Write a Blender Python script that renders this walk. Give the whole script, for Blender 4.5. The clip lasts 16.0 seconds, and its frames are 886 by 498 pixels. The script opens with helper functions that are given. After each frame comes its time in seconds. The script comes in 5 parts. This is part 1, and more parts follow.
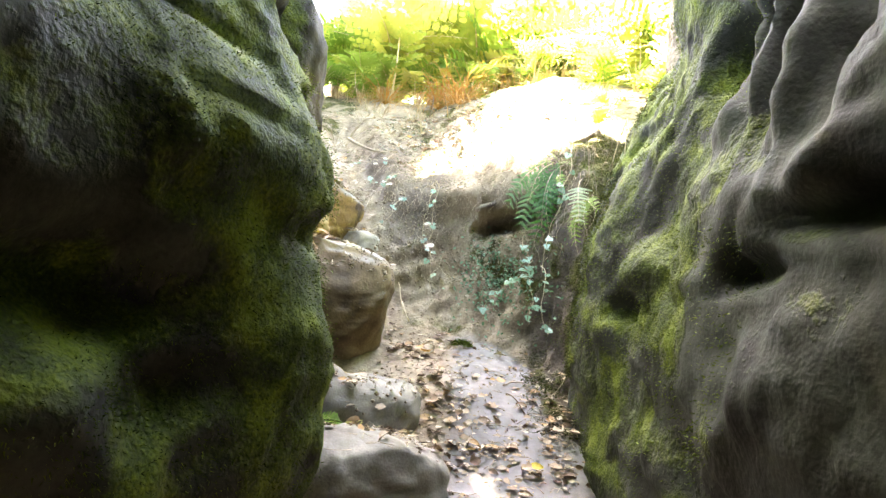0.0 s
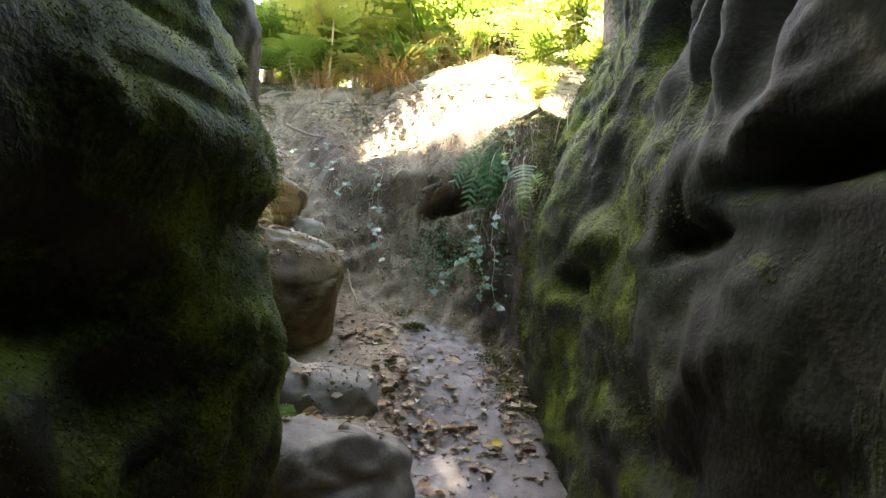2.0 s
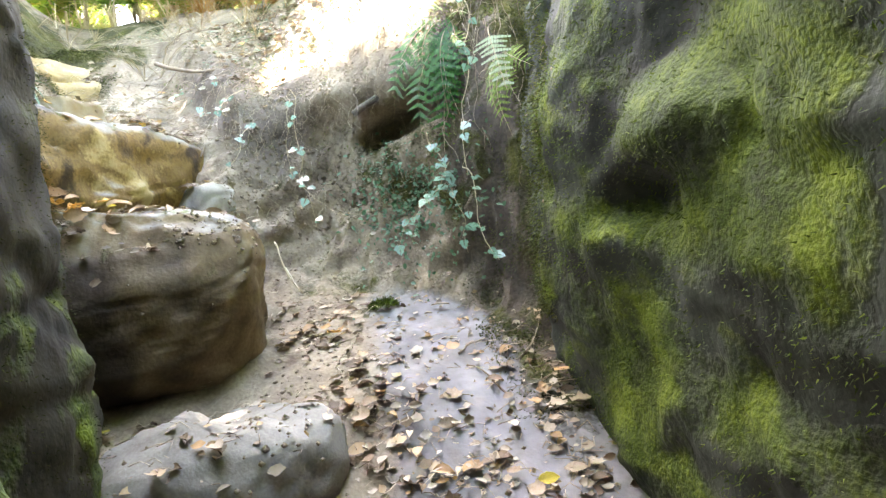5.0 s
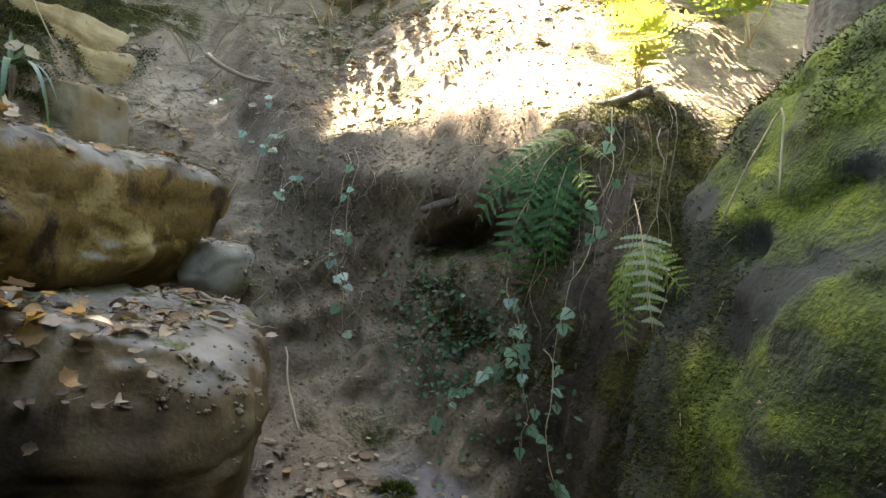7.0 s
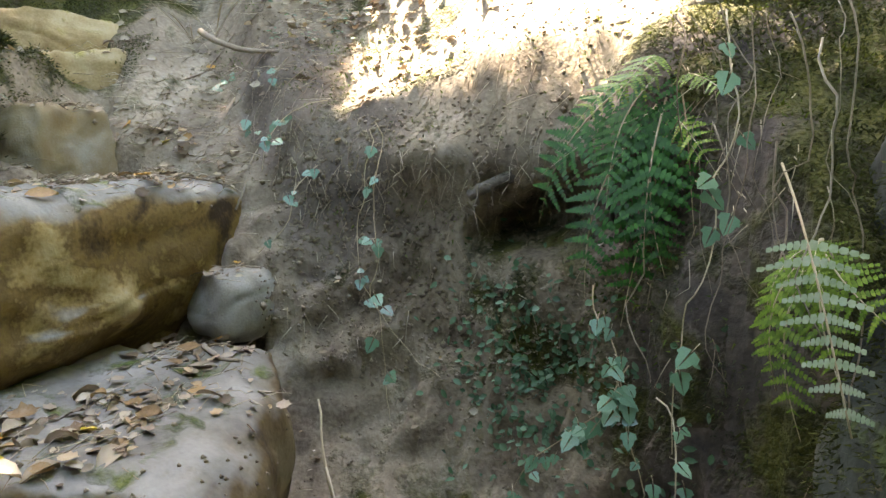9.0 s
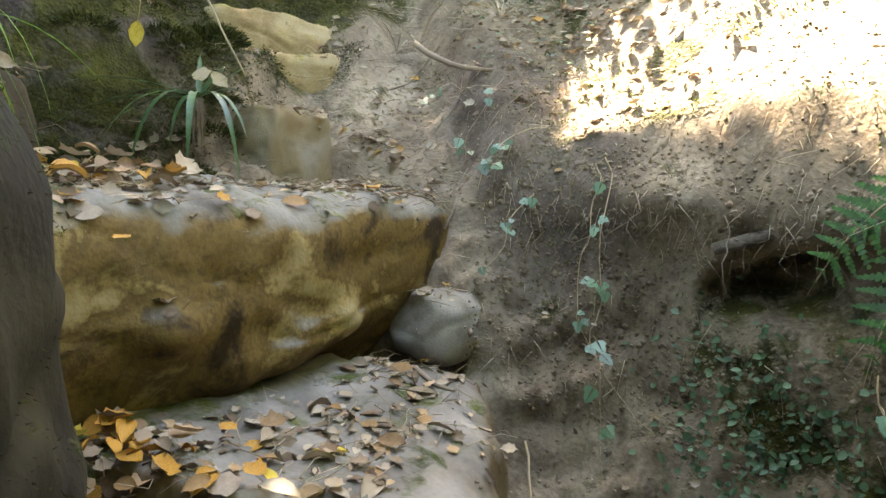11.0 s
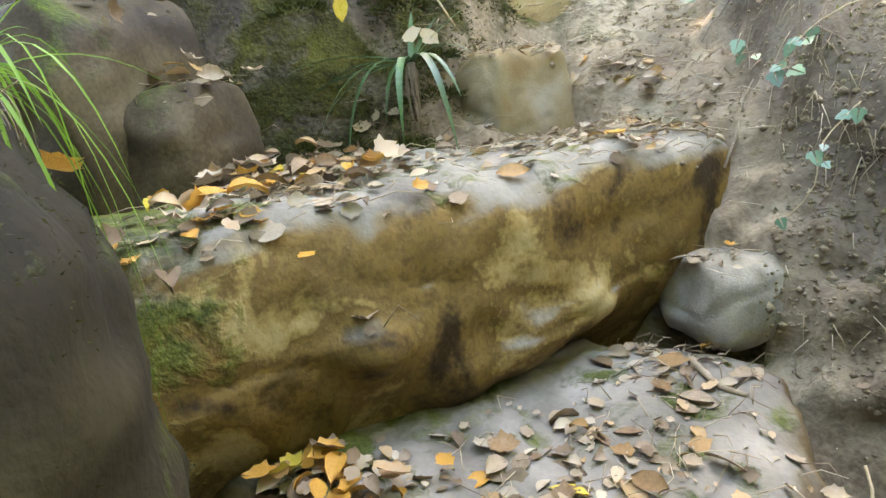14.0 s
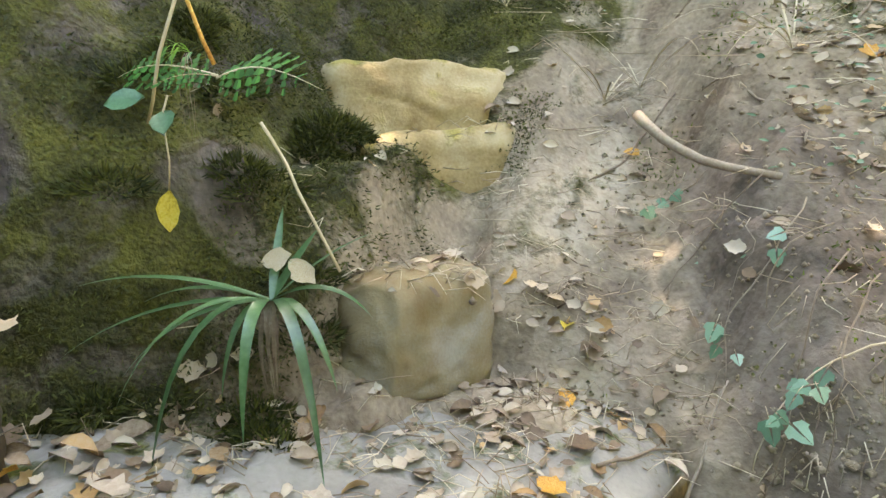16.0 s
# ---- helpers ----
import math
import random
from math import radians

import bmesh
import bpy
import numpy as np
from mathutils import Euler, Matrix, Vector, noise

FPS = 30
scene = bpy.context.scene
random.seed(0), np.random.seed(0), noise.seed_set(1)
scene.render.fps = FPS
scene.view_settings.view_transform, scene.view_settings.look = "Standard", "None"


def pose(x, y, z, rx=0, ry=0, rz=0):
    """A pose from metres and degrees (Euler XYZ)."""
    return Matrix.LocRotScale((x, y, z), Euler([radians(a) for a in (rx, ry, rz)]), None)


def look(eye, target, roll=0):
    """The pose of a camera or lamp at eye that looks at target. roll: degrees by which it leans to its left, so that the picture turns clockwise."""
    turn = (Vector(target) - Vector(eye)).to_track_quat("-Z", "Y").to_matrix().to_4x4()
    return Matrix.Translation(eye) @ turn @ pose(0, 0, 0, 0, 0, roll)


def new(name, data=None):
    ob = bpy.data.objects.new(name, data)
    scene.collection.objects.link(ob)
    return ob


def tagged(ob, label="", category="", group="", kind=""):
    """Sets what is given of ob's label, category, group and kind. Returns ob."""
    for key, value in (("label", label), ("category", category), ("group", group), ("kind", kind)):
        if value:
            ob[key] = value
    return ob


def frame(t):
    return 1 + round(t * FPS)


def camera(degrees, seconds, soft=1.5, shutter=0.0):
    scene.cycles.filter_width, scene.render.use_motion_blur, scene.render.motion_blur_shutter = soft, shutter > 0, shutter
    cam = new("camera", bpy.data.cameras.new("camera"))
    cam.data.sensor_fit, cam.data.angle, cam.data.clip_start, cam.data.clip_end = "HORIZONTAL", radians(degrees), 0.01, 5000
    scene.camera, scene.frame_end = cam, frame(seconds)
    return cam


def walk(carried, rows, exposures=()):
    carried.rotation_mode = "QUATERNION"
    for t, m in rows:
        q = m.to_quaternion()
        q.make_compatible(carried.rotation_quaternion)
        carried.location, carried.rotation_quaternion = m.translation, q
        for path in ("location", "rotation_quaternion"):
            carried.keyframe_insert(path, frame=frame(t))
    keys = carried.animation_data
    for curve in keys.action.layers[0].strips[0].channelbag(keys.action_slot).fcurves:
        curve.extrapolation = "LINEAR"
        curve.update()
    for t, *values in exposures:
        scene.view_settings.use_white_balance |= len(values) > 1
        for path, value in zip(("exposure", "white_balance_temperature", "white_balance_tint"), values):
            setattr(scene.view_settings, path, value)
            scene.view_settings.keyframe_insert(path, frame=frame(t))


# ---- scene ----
cam = camera(70.1, 16.0)
ROWS = [
    (0.0, (0.013, 0.037, 1.319), (-0.018, 2.018, 1.593), 5.4),
    (0.5, (0.015, 0.009, 1.412), (0.046, 1.972, 1.793), 3.4),
    (1.0, (0.009, -0.02, 1.436), (0.122, 1.928, 1.875), 3.2),
    (1.5, (0.003, -0.011, 1.4), (0.16, 1.95, 1.763), 3.5),
    (2.0, (-0.006, 0.064, 1.313), (0.14, 2.045, 1.547), 1.8),
    (2.5, (-0.002, 0.289, 1.235), (0.088, 2.276, 1.438), -1.5),
    (3.0, (-0.015, 0.569, 1.356), (-0.011, 2.56, 1.542), -1.7),
    (3.2, (0.013, 0.585, 1.389), (0.003, 2.582, 1.491), -2.4),
    (5.3, (0.084, 1.32, 1.496), (0.334, 3.305, 1.488), -11.6),
    (5.5, (0.062, 1.491, 1.629), (0.267, 3.48, 1.658), -13.3),
    (6.0, (0.001, 1.673, 1.979), (0.182, 3.66, 2.11), -7.9),
    (6.5, (-0.046, 1.662, 2.062), (0.125, 3.655, 2.058), 5.2),
    (7.0, (-0.054, 1.657, 2.106), (0.186, 3.64, 2.018), 5.9),
    (7.5, (-0.006, 1.774, 2.041), (0.287, 3.745, 1.874), 5.2),
    (8.0, (0.028, 1.965, 2.033), (0.075, 3.959, 1.875), 0.4),
    (8.5, (0.121, 2.246, 2.235), (-0.003, 4.234, 2.056), -3.0),
    (9.0, (0.164, 2.262, 2.288), (0.044, 4.23, 1.953), -3.4),
    (9.2, (0.139, 2.248, 2.262), (0.015, 4.208, 1.881), -1.6),
    (11.3, (-0.212, 2.299, 2.425), (-0.638, 4.228, 2.117), 2.2),
    (11.5, (-0.182, 2.285, 2.472), (-0.611, 4.215, 2.168), 1.2),
    (12.0, (-0.168, 2.401, 2.443), (-1.096, 4.155, 2.194), 0.2),
    (12.5, (-0.106, 2.547, 2.379), (-1.302, 4.098, 1.971), -0.6),
    (13.0, (-0.151, 2.588, 2.374), (-1.433, 4.027, 1.838), -3.9),
    (13.5, (-0.153, 2.598, 2.41), (-1.51, 3.979, 1.91), -6.7),
    (14.0, (-0.196, 2.65, 2.412), (-1.438, 4.137, 1.914), -9.5),
    (14.5, (-0.399, 2.696, 2.58), (-1.403, 4.336, 2.028), -4.2),
    (15.0, (-0.503, 2.81, 2.715), (-1.363, 4.537, 2.187), -5.7),
    (15.5, (-0.55, 3.115, 2.839), (-1.541, 4.791, 2.379), -1.6),
    (16.0, (-0.521, 3.216, 2.897), (-1.467, 4.876, 2.305), -0.2),
]
EXPOSURES = [(t, stops + 0.04, 7700 if 1 < t < 10 else 8350 if t > 10 else 8500, 17) for t, stops in ((0.0, 5.95), (0.5, 5.1), (1.0, 4.15), (2.0, 4.4), (3.0, 5.4), (5.5, 5.75), (6.0, 4.85), (6.5, 3.8), (7.5, 3.8), (8.0, 4.35), (8.5, 4.5), (9.0, 4.25), (11.5, 4.3), (12.0, 3.75), (13.0, 4.75), (14.0, 4.85), (15.0, 4.6), (16.0, 4.55))]
walk(cam, [(t, look(eye, target, roll)) for t, eye, target, roll in ROWS], EXPOSURES)

# ---- light ----
SUN_AZ, SUN_EL = radians(-40), radians(60)      # azimuth from +y towards +x
SUN_DIR = Vector((math.sin(SUN_AZ) * math.cos(SUN_EL), math.cos(SUN_AZ) * math.cos(SUN_EL), math.sin(SUN_EL)))
world = bpy.data.worlds.new("sky")
scene.world = world
world.use_nodes = True
sky = world.node_tree.nodes.new("ShaderNodeTexSky")
sky.sky_type, sky.sun_disc = "NISHITA", False
sky.sun_elevation, sky.sun_rotation = SUN_EL, SUN_AZ
back = world.node_tree.nodes["Background"]
world.node_tree.links.new(sky.outputs[0], back.inputs[0])
back.inputs[1].default_value = 0.15
sun = new("sun", bpy.data.lights.new("sun", "SUN"))
sun.data.energy, sun.data.angle, sun.data.color = 5.0, radians(0.5), (1.0, 0.94, 0.82)
sun.matrix_world = look((0, 0, 20), Vector((0, 0, 20)) - SUN_DIR)

# ---- noise in arrays ----
HASH = np.random.RandomState(7).rand(4096)


def vnoise(p):
    """Smooth value noise in -1..1 for an array of points (n, 3)."""
    i = np.floor(p).astype(np.int64)
    f = p - i
    f = f * f * f * (f * (f * 6 - 15) + 10)
    out = np.zeros(len(p))
    for dx in (0, 1):
        for dy in (0, 1):
            for dz in (0, 1):
                h = ((i[:, 0] + dx) * 73 + (i[:, 1] + dy) * 1237 + (i[:, 2] + dz) * 2909 + ((i[:, 0] + dx) * (i[:, 1] + dy)) * 17 + (i[:, 2] + dz) * (i[:, 0] + dx) * 31) % 4096
                w = (f[:, 0] if dx else 1 - f[:, 0]) * (f[:, 1] if dy else 1 - f[:, 1]) * (f[:, 2] if dz else 1 - f[:, 2])
                out += w * HASH[h]
    return out * 2 - 1


def fbm(p, size, octaves=4, gain=0.5, shift=0.0):
    total, amp = np.zeros(len(p)), 1.0
    q = p / size + shift
    for _ in range(octaves):
        total += amp * vnoise(q)
        q, amp = q * 2.03 + 11.7, amp * gain
    return total


def sstep(a, b, x):
    t = np.clip((x - a) / (b - a), 0, 1)
    return t * t * (3 - 2 * t)


def grid_mesh(name, pts, nu, nv, material, wrap=False, flip=False):
    """A smooth mesh over a grid of points, nu rows of nv; wrap closes the rows."""
    iu, iv = np.meshgrid(np.arange(nu - 1), np.arange(nv if wrap else nv - 1), indexing="ij")
    a = iu * nv + iv
    b = iu * nv + (iv + 1) % nv
    faces = np.stack([a, a + nv, b + nv, b] if flip else [a, b, b + nv, a + nv], -1).reshape(-1, 4)
    me = bpy.data.meshes.new(name)
    me.from_pydata(pts.tolist(), [], faces.tolist())
    me.polygons.foreach_set("use_smooth", [True] * len(me.polygons))
    if material:
        me.materials.append(material)
    me.update()
    return me


# ---- materials ----
def material(name, colors, size=0.2, fine=0.02, rough=0.85, bump=0.4, detail=6, spec=0.3, moss=None, moss_amount=0.0, moss_size=0.35,
             mix=0.5, trans=0.0, per_object=0.0, per_island=0.0, bump_dist=0.01, wet=0.0, top=None, top_level=0.36, trodden=None, dark_tone=None):
    """Noise-mixed colours at two scales, with relief; moss grows over it by a patchy noise and on faces that look up."""
    m = bpy.data.materials.new(name)
    m.use_nodes = True
    nt = m.node_tree
    N, Lk = nt.nodes.new, nt.links.new
    bsdf = nt.nodes["Principled BSDF"]
    tc = N("ShaderNodeTexCoord")

    def tex(s, d=detail, dist=0.0):
        n = N("ShaderNodeTexNoise")
        n.inputs["Scale"].default_value, n.inputs["Detail"].default_value, n.inputs["Distortion"].default_value = 1 / s, d, dist
        Lk(tc.outputs["Object"], n.inputs["Vector"])
        return n.outputs[0]

    def math_node(op, a, b, clamp=False):
        n = N("ShaderNodeMath")
        n.operation, n.use_clamp = op, clamp
        for k, v in enumerate((a, b)):
            if isinstance(v, (int, float)):
                n.inputs[k].default_value = v
            else:
                Lk(v, n.inputs[k])
        return n.outputs[0]

    def ramp(v, cols, lo=0.36, hi=0.64):
        r = N("ShaderNodeValToRGB")
        el = r.color_ramp.elements
        while len(el) < len(cols):
            el.new(0.5)
        for k, c in enumerate(cols):
            el[k].position = lo + (hi - lo) * k / max(1, len(cols) - 1)
            el[k].color = (*c, 1)
        Lk(v, r.inputs[0])
        return r.outputs[0]

    big, small = tex(size, detail, 0.6), tex(fine, 4)
    v = math_node("ADD", math_node("MULTIPLY", big, 1 - mix), math_node("MULTIPLY", small, mix))
    if per_object:
        oi = N("ShaderNodeObjectInfo")
        v = math_node("ADD", math_node("MULTIPLY", v, 1 - per_object), math_node("MULTIPLY", oi.outputs["Random"], per_object))
    if per_island:
        ge = N("ShaderNodeNewGeometry")
        v = math_node("ADD", math_node("MULTIPLY", v, 1 - per_island), math_node("MULTIPLY", ge.outputs["Random Per Island"], per_island))
    wide = max(per_object, per_island)
    col = ramp(v, colors, 0.36 - 0.34 * wide, 0.64 + 0.34 * wide)
    height = math_node("ADD", math_node("MULTIPLY", big, 0.6), math_node("MULTIPLY", small, 0.4))
    geo, sep = N("ShaderNodeNewGeometry"), N("ShaderNodeSeparateXYZ")
    Lk(geo.outputs["Normal"], sep.inputs[0])
    if top:
        worn = math_node("ADD", sep.outputs[2], math_node("MULTIPLY", math_node("SUBTRACT", tex(0.16, 5, 0.5), 0.5), 1.0))
        worn = math_node("MULTIPLY", math_node("SUBTRACT", worn, top_level), 3.2, True)
        tx = N("ShaderNodeMix")
        tx.data_type = "RGBA"
        Lk(worn, tx.inputs[0]), Lk(col, tx.inputs[6]), Lk(ramp(v, top), tx.inputs[7])
        col = tx.outputs[2]
    if trodden:
        way = N("ShaderNodeAttribute")
        way.attribute_name = "trodden"
        beat = math_node("MULTIPLY", math_node("ADD", way.outputs["Fac"], math_node("MULTIPLY", math_node("SUBTRACT", tex(0.09, 5, 0.4), 0.5), 1.2)), 1.0, True)
        beat = math_node("MULTIPLY", beat, way.outputs["Fac"], True)
        px = N("ShaderNodeMix")
        px.data_type = "RGBA"
        Lk(beat, px.inputs[0]), Lk(col, px.inputs[6]), Lk(ramp(math_node("ADD", math_node("MULTIPLY", big, 0.7), math_node("MULTIPLY", tex(0.05, 5), 0.3)), trodden), px.inputs[7])
        col = px.outputs[2]
        height = math_node("MULTIPLY", height, math_node("SUBTRACT", 1.0, math_node("MULTIPLY", beat, 0.6)))
        # darker brown earth, mixed in by a point attribute
        dark_attr = N("ShaderNodeAttribute")
        dark_attr.attribute_name = "dark_earth"
        dark_mix = math_node("MULTIPLY", dark_attr.outputs["Fac"], math_node("ADD", 0.35, tex(0.12, 6, 0.6)), True)
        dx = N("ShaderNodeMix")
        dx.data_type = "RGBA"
        Lk(dark_mix, dx.inputs[0]), Lk(col, dx.inputs[6]), Lk(ramp(v, [(0.03, 0.024, 0.02), (0.065, 0.05, 0.042), (0.11, 0.088, 0.076)]), dx.inputs[7])
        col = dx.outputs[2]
    # a darker brown tone, mixed in by a point attribute
    if dark_tone:
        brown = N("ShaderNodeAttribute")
        brown.attribute_name = "dark_tone"
        dark_mix = math_node("MULTIPLY", brown.outputs["Fac"], math_node("ADD", 0.6, tex(0.15, 6, 0.6)), True)
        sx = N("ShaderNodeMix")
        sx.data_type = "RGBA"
        Lk(dark_mix, sx.inputs[0]), Lk(col, sx.inputs[6]), Lk(ramp(v, dark_tone), sx.inputs[7])
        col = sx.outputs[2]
    if moss:
        patch = math_node("ADD", tex(moss_size, 7, 0.8), math_node("MULTIPLY", sep.outputs[2], 0.22))
        patch = math_node("ADD", patch, math_node("MULTIPLY", tex(0.018, 3), 0.16))
        grown = N("ShaderNodeAttribute")
        grown.attribute_name = "moss"
        patch = math_node("ADD", patch, grown.outputs["Fac"])
        mask = math_node("MULTIPLY", math_node("SUBTRACT", patch, 0.68 - moss_amount), 7.0, True)
        speck = tex(0.008, 3)
        mcol = ramp(math_node("ADD", math_node("MULTIPLY", speck, 0.35), math_node("MULTIPLY", tex(0.14, 6, 0.5), 0.65)), moss, 0.38, 0.62)
        mx = N("ShaderNodeMix")
        mx.data_type = "RGBA"
        Lk(mask, mx.inputs[0]), Lk(col, mx.inputs[6]), Lk(mcol, mx.inputs[7])
        col = mx.outputs[2]
        height = math_node("ADD", height, math_node("MULTIPLY", mask, math_node("ADD", math_node("MULTIPLY", speck, 0.9), math_node("MULTIPLY", tex(0.035, 4), 1.8))))
    Lk(col, bsdf.inputs["Base Color"])
    bsdf.inputs["Roughness"].default_value = rough
    bsdf.inputs["Specular IOR Level"].default_value = spec
    if wet:
        Lk(math_node("SUBTRACT", rough, math_node("MULTIPLY", tex(0.3, 4), wet)), bsdf.inputs["Roughness"])
    if bump:
        bp = N("ShaderNodeBump")
        bp.inputs["Strength"].default_value, bp.inputs["Distance"].default_value = bump, bump_dist
        Lk(height, bp.inputs["Height"]), Lk(bp.outputs[0], bsdf.inputs["Normal"])
    if trans:
        tr, ad = N("ShaderNodeBsdfTranslucent"), N("ShaderNodeMixShader")
        Lk(col, tr.inputs[0])
        ad.inputs[0].default_value = trans
        Lk(bsdf.outputs[0], ad.inputs[1]), Lk(tr.outputs[0], ad.inputs[2])
        Lk(ad.outputs[0], nt.nodes["Material Output"].inputs[0])
    return m


MOSS = [(0.015, 0.024, 0.002), (0.05, 0.074, 0.005), (0.125, 0.162, 0.01)]
M_WALL = material("mossy_sandstone", [(0.012, 0.012, 0.009), (0.026, 0.029, 0.022), (0.05, 0.056, 0.045)], 0.3, 0.014, 0.8, 0.45, moss=MOSS, moss_amount=0.06, mix=0.2, bump_dist=0.015,
                  dark_tone=[(0.007, 0.005, 0.0018), (0.018, 0.0135, 0.005), (0.036, 0.028, 0.01)])
M_LEDGE = material("ochre_sandstone", [(0.034, 0.019, 0.006), (0.1, 0.06, 0.017), (0.19, 0.12, 0.034), (0.13, 0.079, 0.022), (0.3, 0.21, 0.075), (0.37, 0.28, 0.13)], 0.2, 0.012, 0.75, 0.6, mix=0.14, detail=7,
                   top=[(0.12, 0.108, 0.088), (0.2, 0.184, 0.15), (0.28, 0.26, 0.215)], moss=[(0.03, 0.04, 0.008), (0.08, 0.09, 0.015), (0.14, 0.15, 0.03)], moss_amount=-0.17, moss_size=0.1)
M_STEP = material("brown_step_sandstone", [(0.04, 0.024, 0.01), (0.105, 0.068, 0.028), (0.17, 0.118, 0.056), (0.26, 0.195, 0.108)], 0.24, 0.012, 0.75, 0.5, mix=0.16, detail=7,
                  dark_tone=[(0.014, 0.009, 0.005), (0.034, 0.021, 0.011), (0.06, 0.04, 0.022)], top=[(0.13, 0.116, 0.094), (0.2, 0.182, 0.15), (0.28, 0.255, 0.215)], top_level=0.55, moss=[(0.03, 0.04, 0.008), (0.07, 0.085, 0.015), (0.12, 0.13, 0.03)], moss_amount=-0.17, moss_size=0.1)
M_STONE = material("ochre_stone", [(0.16, 0.105, 0.035), (0.27, 0.195, 0.085), (0.37, 0.29, 0.16)], 0.16, 0.008, 0.8, 0.35, mix=0.22,
                   moss=[(0.06, 0.06, 0.012), (0.17, 0.14, 0.03), (0.28, 0.22, 0.06)], moss_amount=-0.08, moss_size=0.12)
M_PALESTONE = material("pale_stone", [(0.16, 0.105, 0.04), (0.21, 0.165, 0.09), (0.26, 0.238, 0.185)], 0.26, 0.006, 0.8, 0.3, mix=0.14, moss=[(0.06, 0.06, 0.012), (0.17, 0.14, 0.03), (0.28, 0.22, 0.06)], moss_amount=-0.15)
M_GREY = material("grey_stone", [(0.18, 0.155, 0.115), (0.27, 0.245, 0.195), (0.36, 0.335, 0.28)], 0.15, 0.006, 0.8, 0.3, mix=0.25, moss=[(0.05, 0.06, 0.01), (0.14, 0.13, 0.03), (0.24, 0.2, 0.05)], moss_amount=-0.15)
M_FLOORROCK = material("floor_sandstone", [(0.11, 0.096, 0.074), (0.18, 0.162, 0.13), (0.26, 0.238, 0.195)], 0.2, 0.008, 0.8, 0.3, mix=0.25, moss=MOSS, moss_amount=-0.18)
M_DARKROCK = material("brown_sandstone", [(0.025, 0.017, 0.009), (0.06, 0.042, 0.021), (0.11, 0.085, 0.047)], 0.25, 0.01, 0.75, 0.35, mix=0.25, moss=MOSS, moss_amount=-0.05)
M_EARTH = material("trodden_earth", [(0.11, 0.081, 0.052), (0.225, 0.175, 0.117), (0.34, 0.277, 0.195)], 0.22, 0.014, 0.9, 0.7, mix=0.3, bump_dist=0.015,
                   moss=[(0.016, 0.017, 0.003), (0.042, 0.04, 0.006), (0.082, 0.077, 0.013)], moss_amount=-0.1, moss_size=0.22,
                   trodden=[(0.12, 0.112, 0.107), (0.18, 0.17, 0.163), (0.245, 0.233, 0.224)])
M_MOSS = material("moss_blades", [(0.018, 0.029, 0.003), (0.055, 0.084, 0.007), (0.135, 0.18, 0.014)], 0.3, 0.02, 0.8, 0.0, mix=0.3, per_island=0.5, trans=0.25)
M_DARKMOSS = material("dark_moss_blades", [(0.012, 0.017, 0.004), (0.04, 0.048, 0.008), (0.095, 0.1, 0.016)], 0.25, 0.02, 0.8, 0.0, mix=0.3, per_island=0.5, trans=0.2)
M_DRY = material("dry_leaves", [(0.08, 0.05, 0.028), (0.22, 0.145, 0.082), (0.38, 0.3, 0.205), (0.36, 0.21, 0.08), (0.13, 0.08, 0.04), (0.42, 0.34, 0.245), (0.26, 0.145, 0.055)], 0.1, 0.01, 0.6, 0.3,
                 mix=0.4, per_object=0.8, trans=0.15, bump_dist=0.002)
M_DRY_MANY = material("dry_leaf_litter", [(0.08, 0.053, 0.033), (0.25, 0.18, 0.115), (0.42, 0.35, 0.25), (0.17, 0.11, 0.062), (0.46, 0.39, 0.29), (0.38, 0.23, 0.09)], 0.1, 0.01, 0.65, 0.0,
                      mix=0.4, per_island=0.8, trans=0.15)
M_ORANGE = material("orange_leaf", [(0.3, 0.12, 0.02), (0.52, 0.25, 0.04), (0.6, 0.4, 0.1)], 0.03, 0.004, 0.55, 0.3, trans=0.2, bump_dist=0.002)
M_YELLOW = material("yellow_leaf", [(0.4, 0.28, 0.03), (0.6, 0.45, 0.06), (0.62, 0.5, 0.12)], 0.03, 0.004, 0.5, 0.2, trans=0.3, bump_dist=0.002)
M_FERN = material("fern_green", [(0.008, 0.045, 0.008), (0.025, 0.115, 0.018), (0.065, 0.22, 0.035)], 0.08, 0.01, 0.45, 0.0, spec=0.35, per_island=0.4, trans=0.35)
M_FERN_YELLOW = material("yellow_fern_green", [(0.04, 0.085, 0.004), (0.11, 0.19, 0.012), (0.22, 0.32, 0.03)], 0.08, 0.01, 0.45, 0.0, spec=0.3, per_island=0.4, trans=0.35)
M_BRACKEN = material("bracken_green", [(0.05, 0.11, 0.02), (0.13, 0.22, 0.03), (0.2, 0.28, 0.05), (0.36, 0.36, 0.07), (0.42, 0.36, 0.14)], 0.4, 0.03, 0.5, 0.0, per_object=0.5, trans=0.5)
M_BRACKEN_DRY = material("dry_bracken", [(0.2, 0.09, 0.025), (0.38, 0.19, 0.05), (0.5, 0.32, 0.12)], 0.2, 0.02, 0.7, 0.0, per_island=0.4, trans=0.35)
M_PALE = material("pale_fern", [(0.3, 0.38, 0.22), (0.42, 0.5, 0.32), (0.5, 0.55, 0.4)], 0.05, 0.01, 0.6, 0.0, trans=0.3)
M_IVY = material("ivy_green", [(0.03, 0.09, 0.04), (0.09, 0.2, 0.11), (0.2, 0.34, 0.22)], 0.03, 0.006, 0.3, 0.15, spec=0.6, per_object=0.4, trans=0.2, bump_dist=0.001)
M_HERB = material("herb_green", [(0.03, 0.07, 0.03), (0.08, 0.16, 0.08), (0.18, 0.28, 0.17)], 0.03, 0.006, 0.4, 0.0, per_island=0.6, trans=0.2)
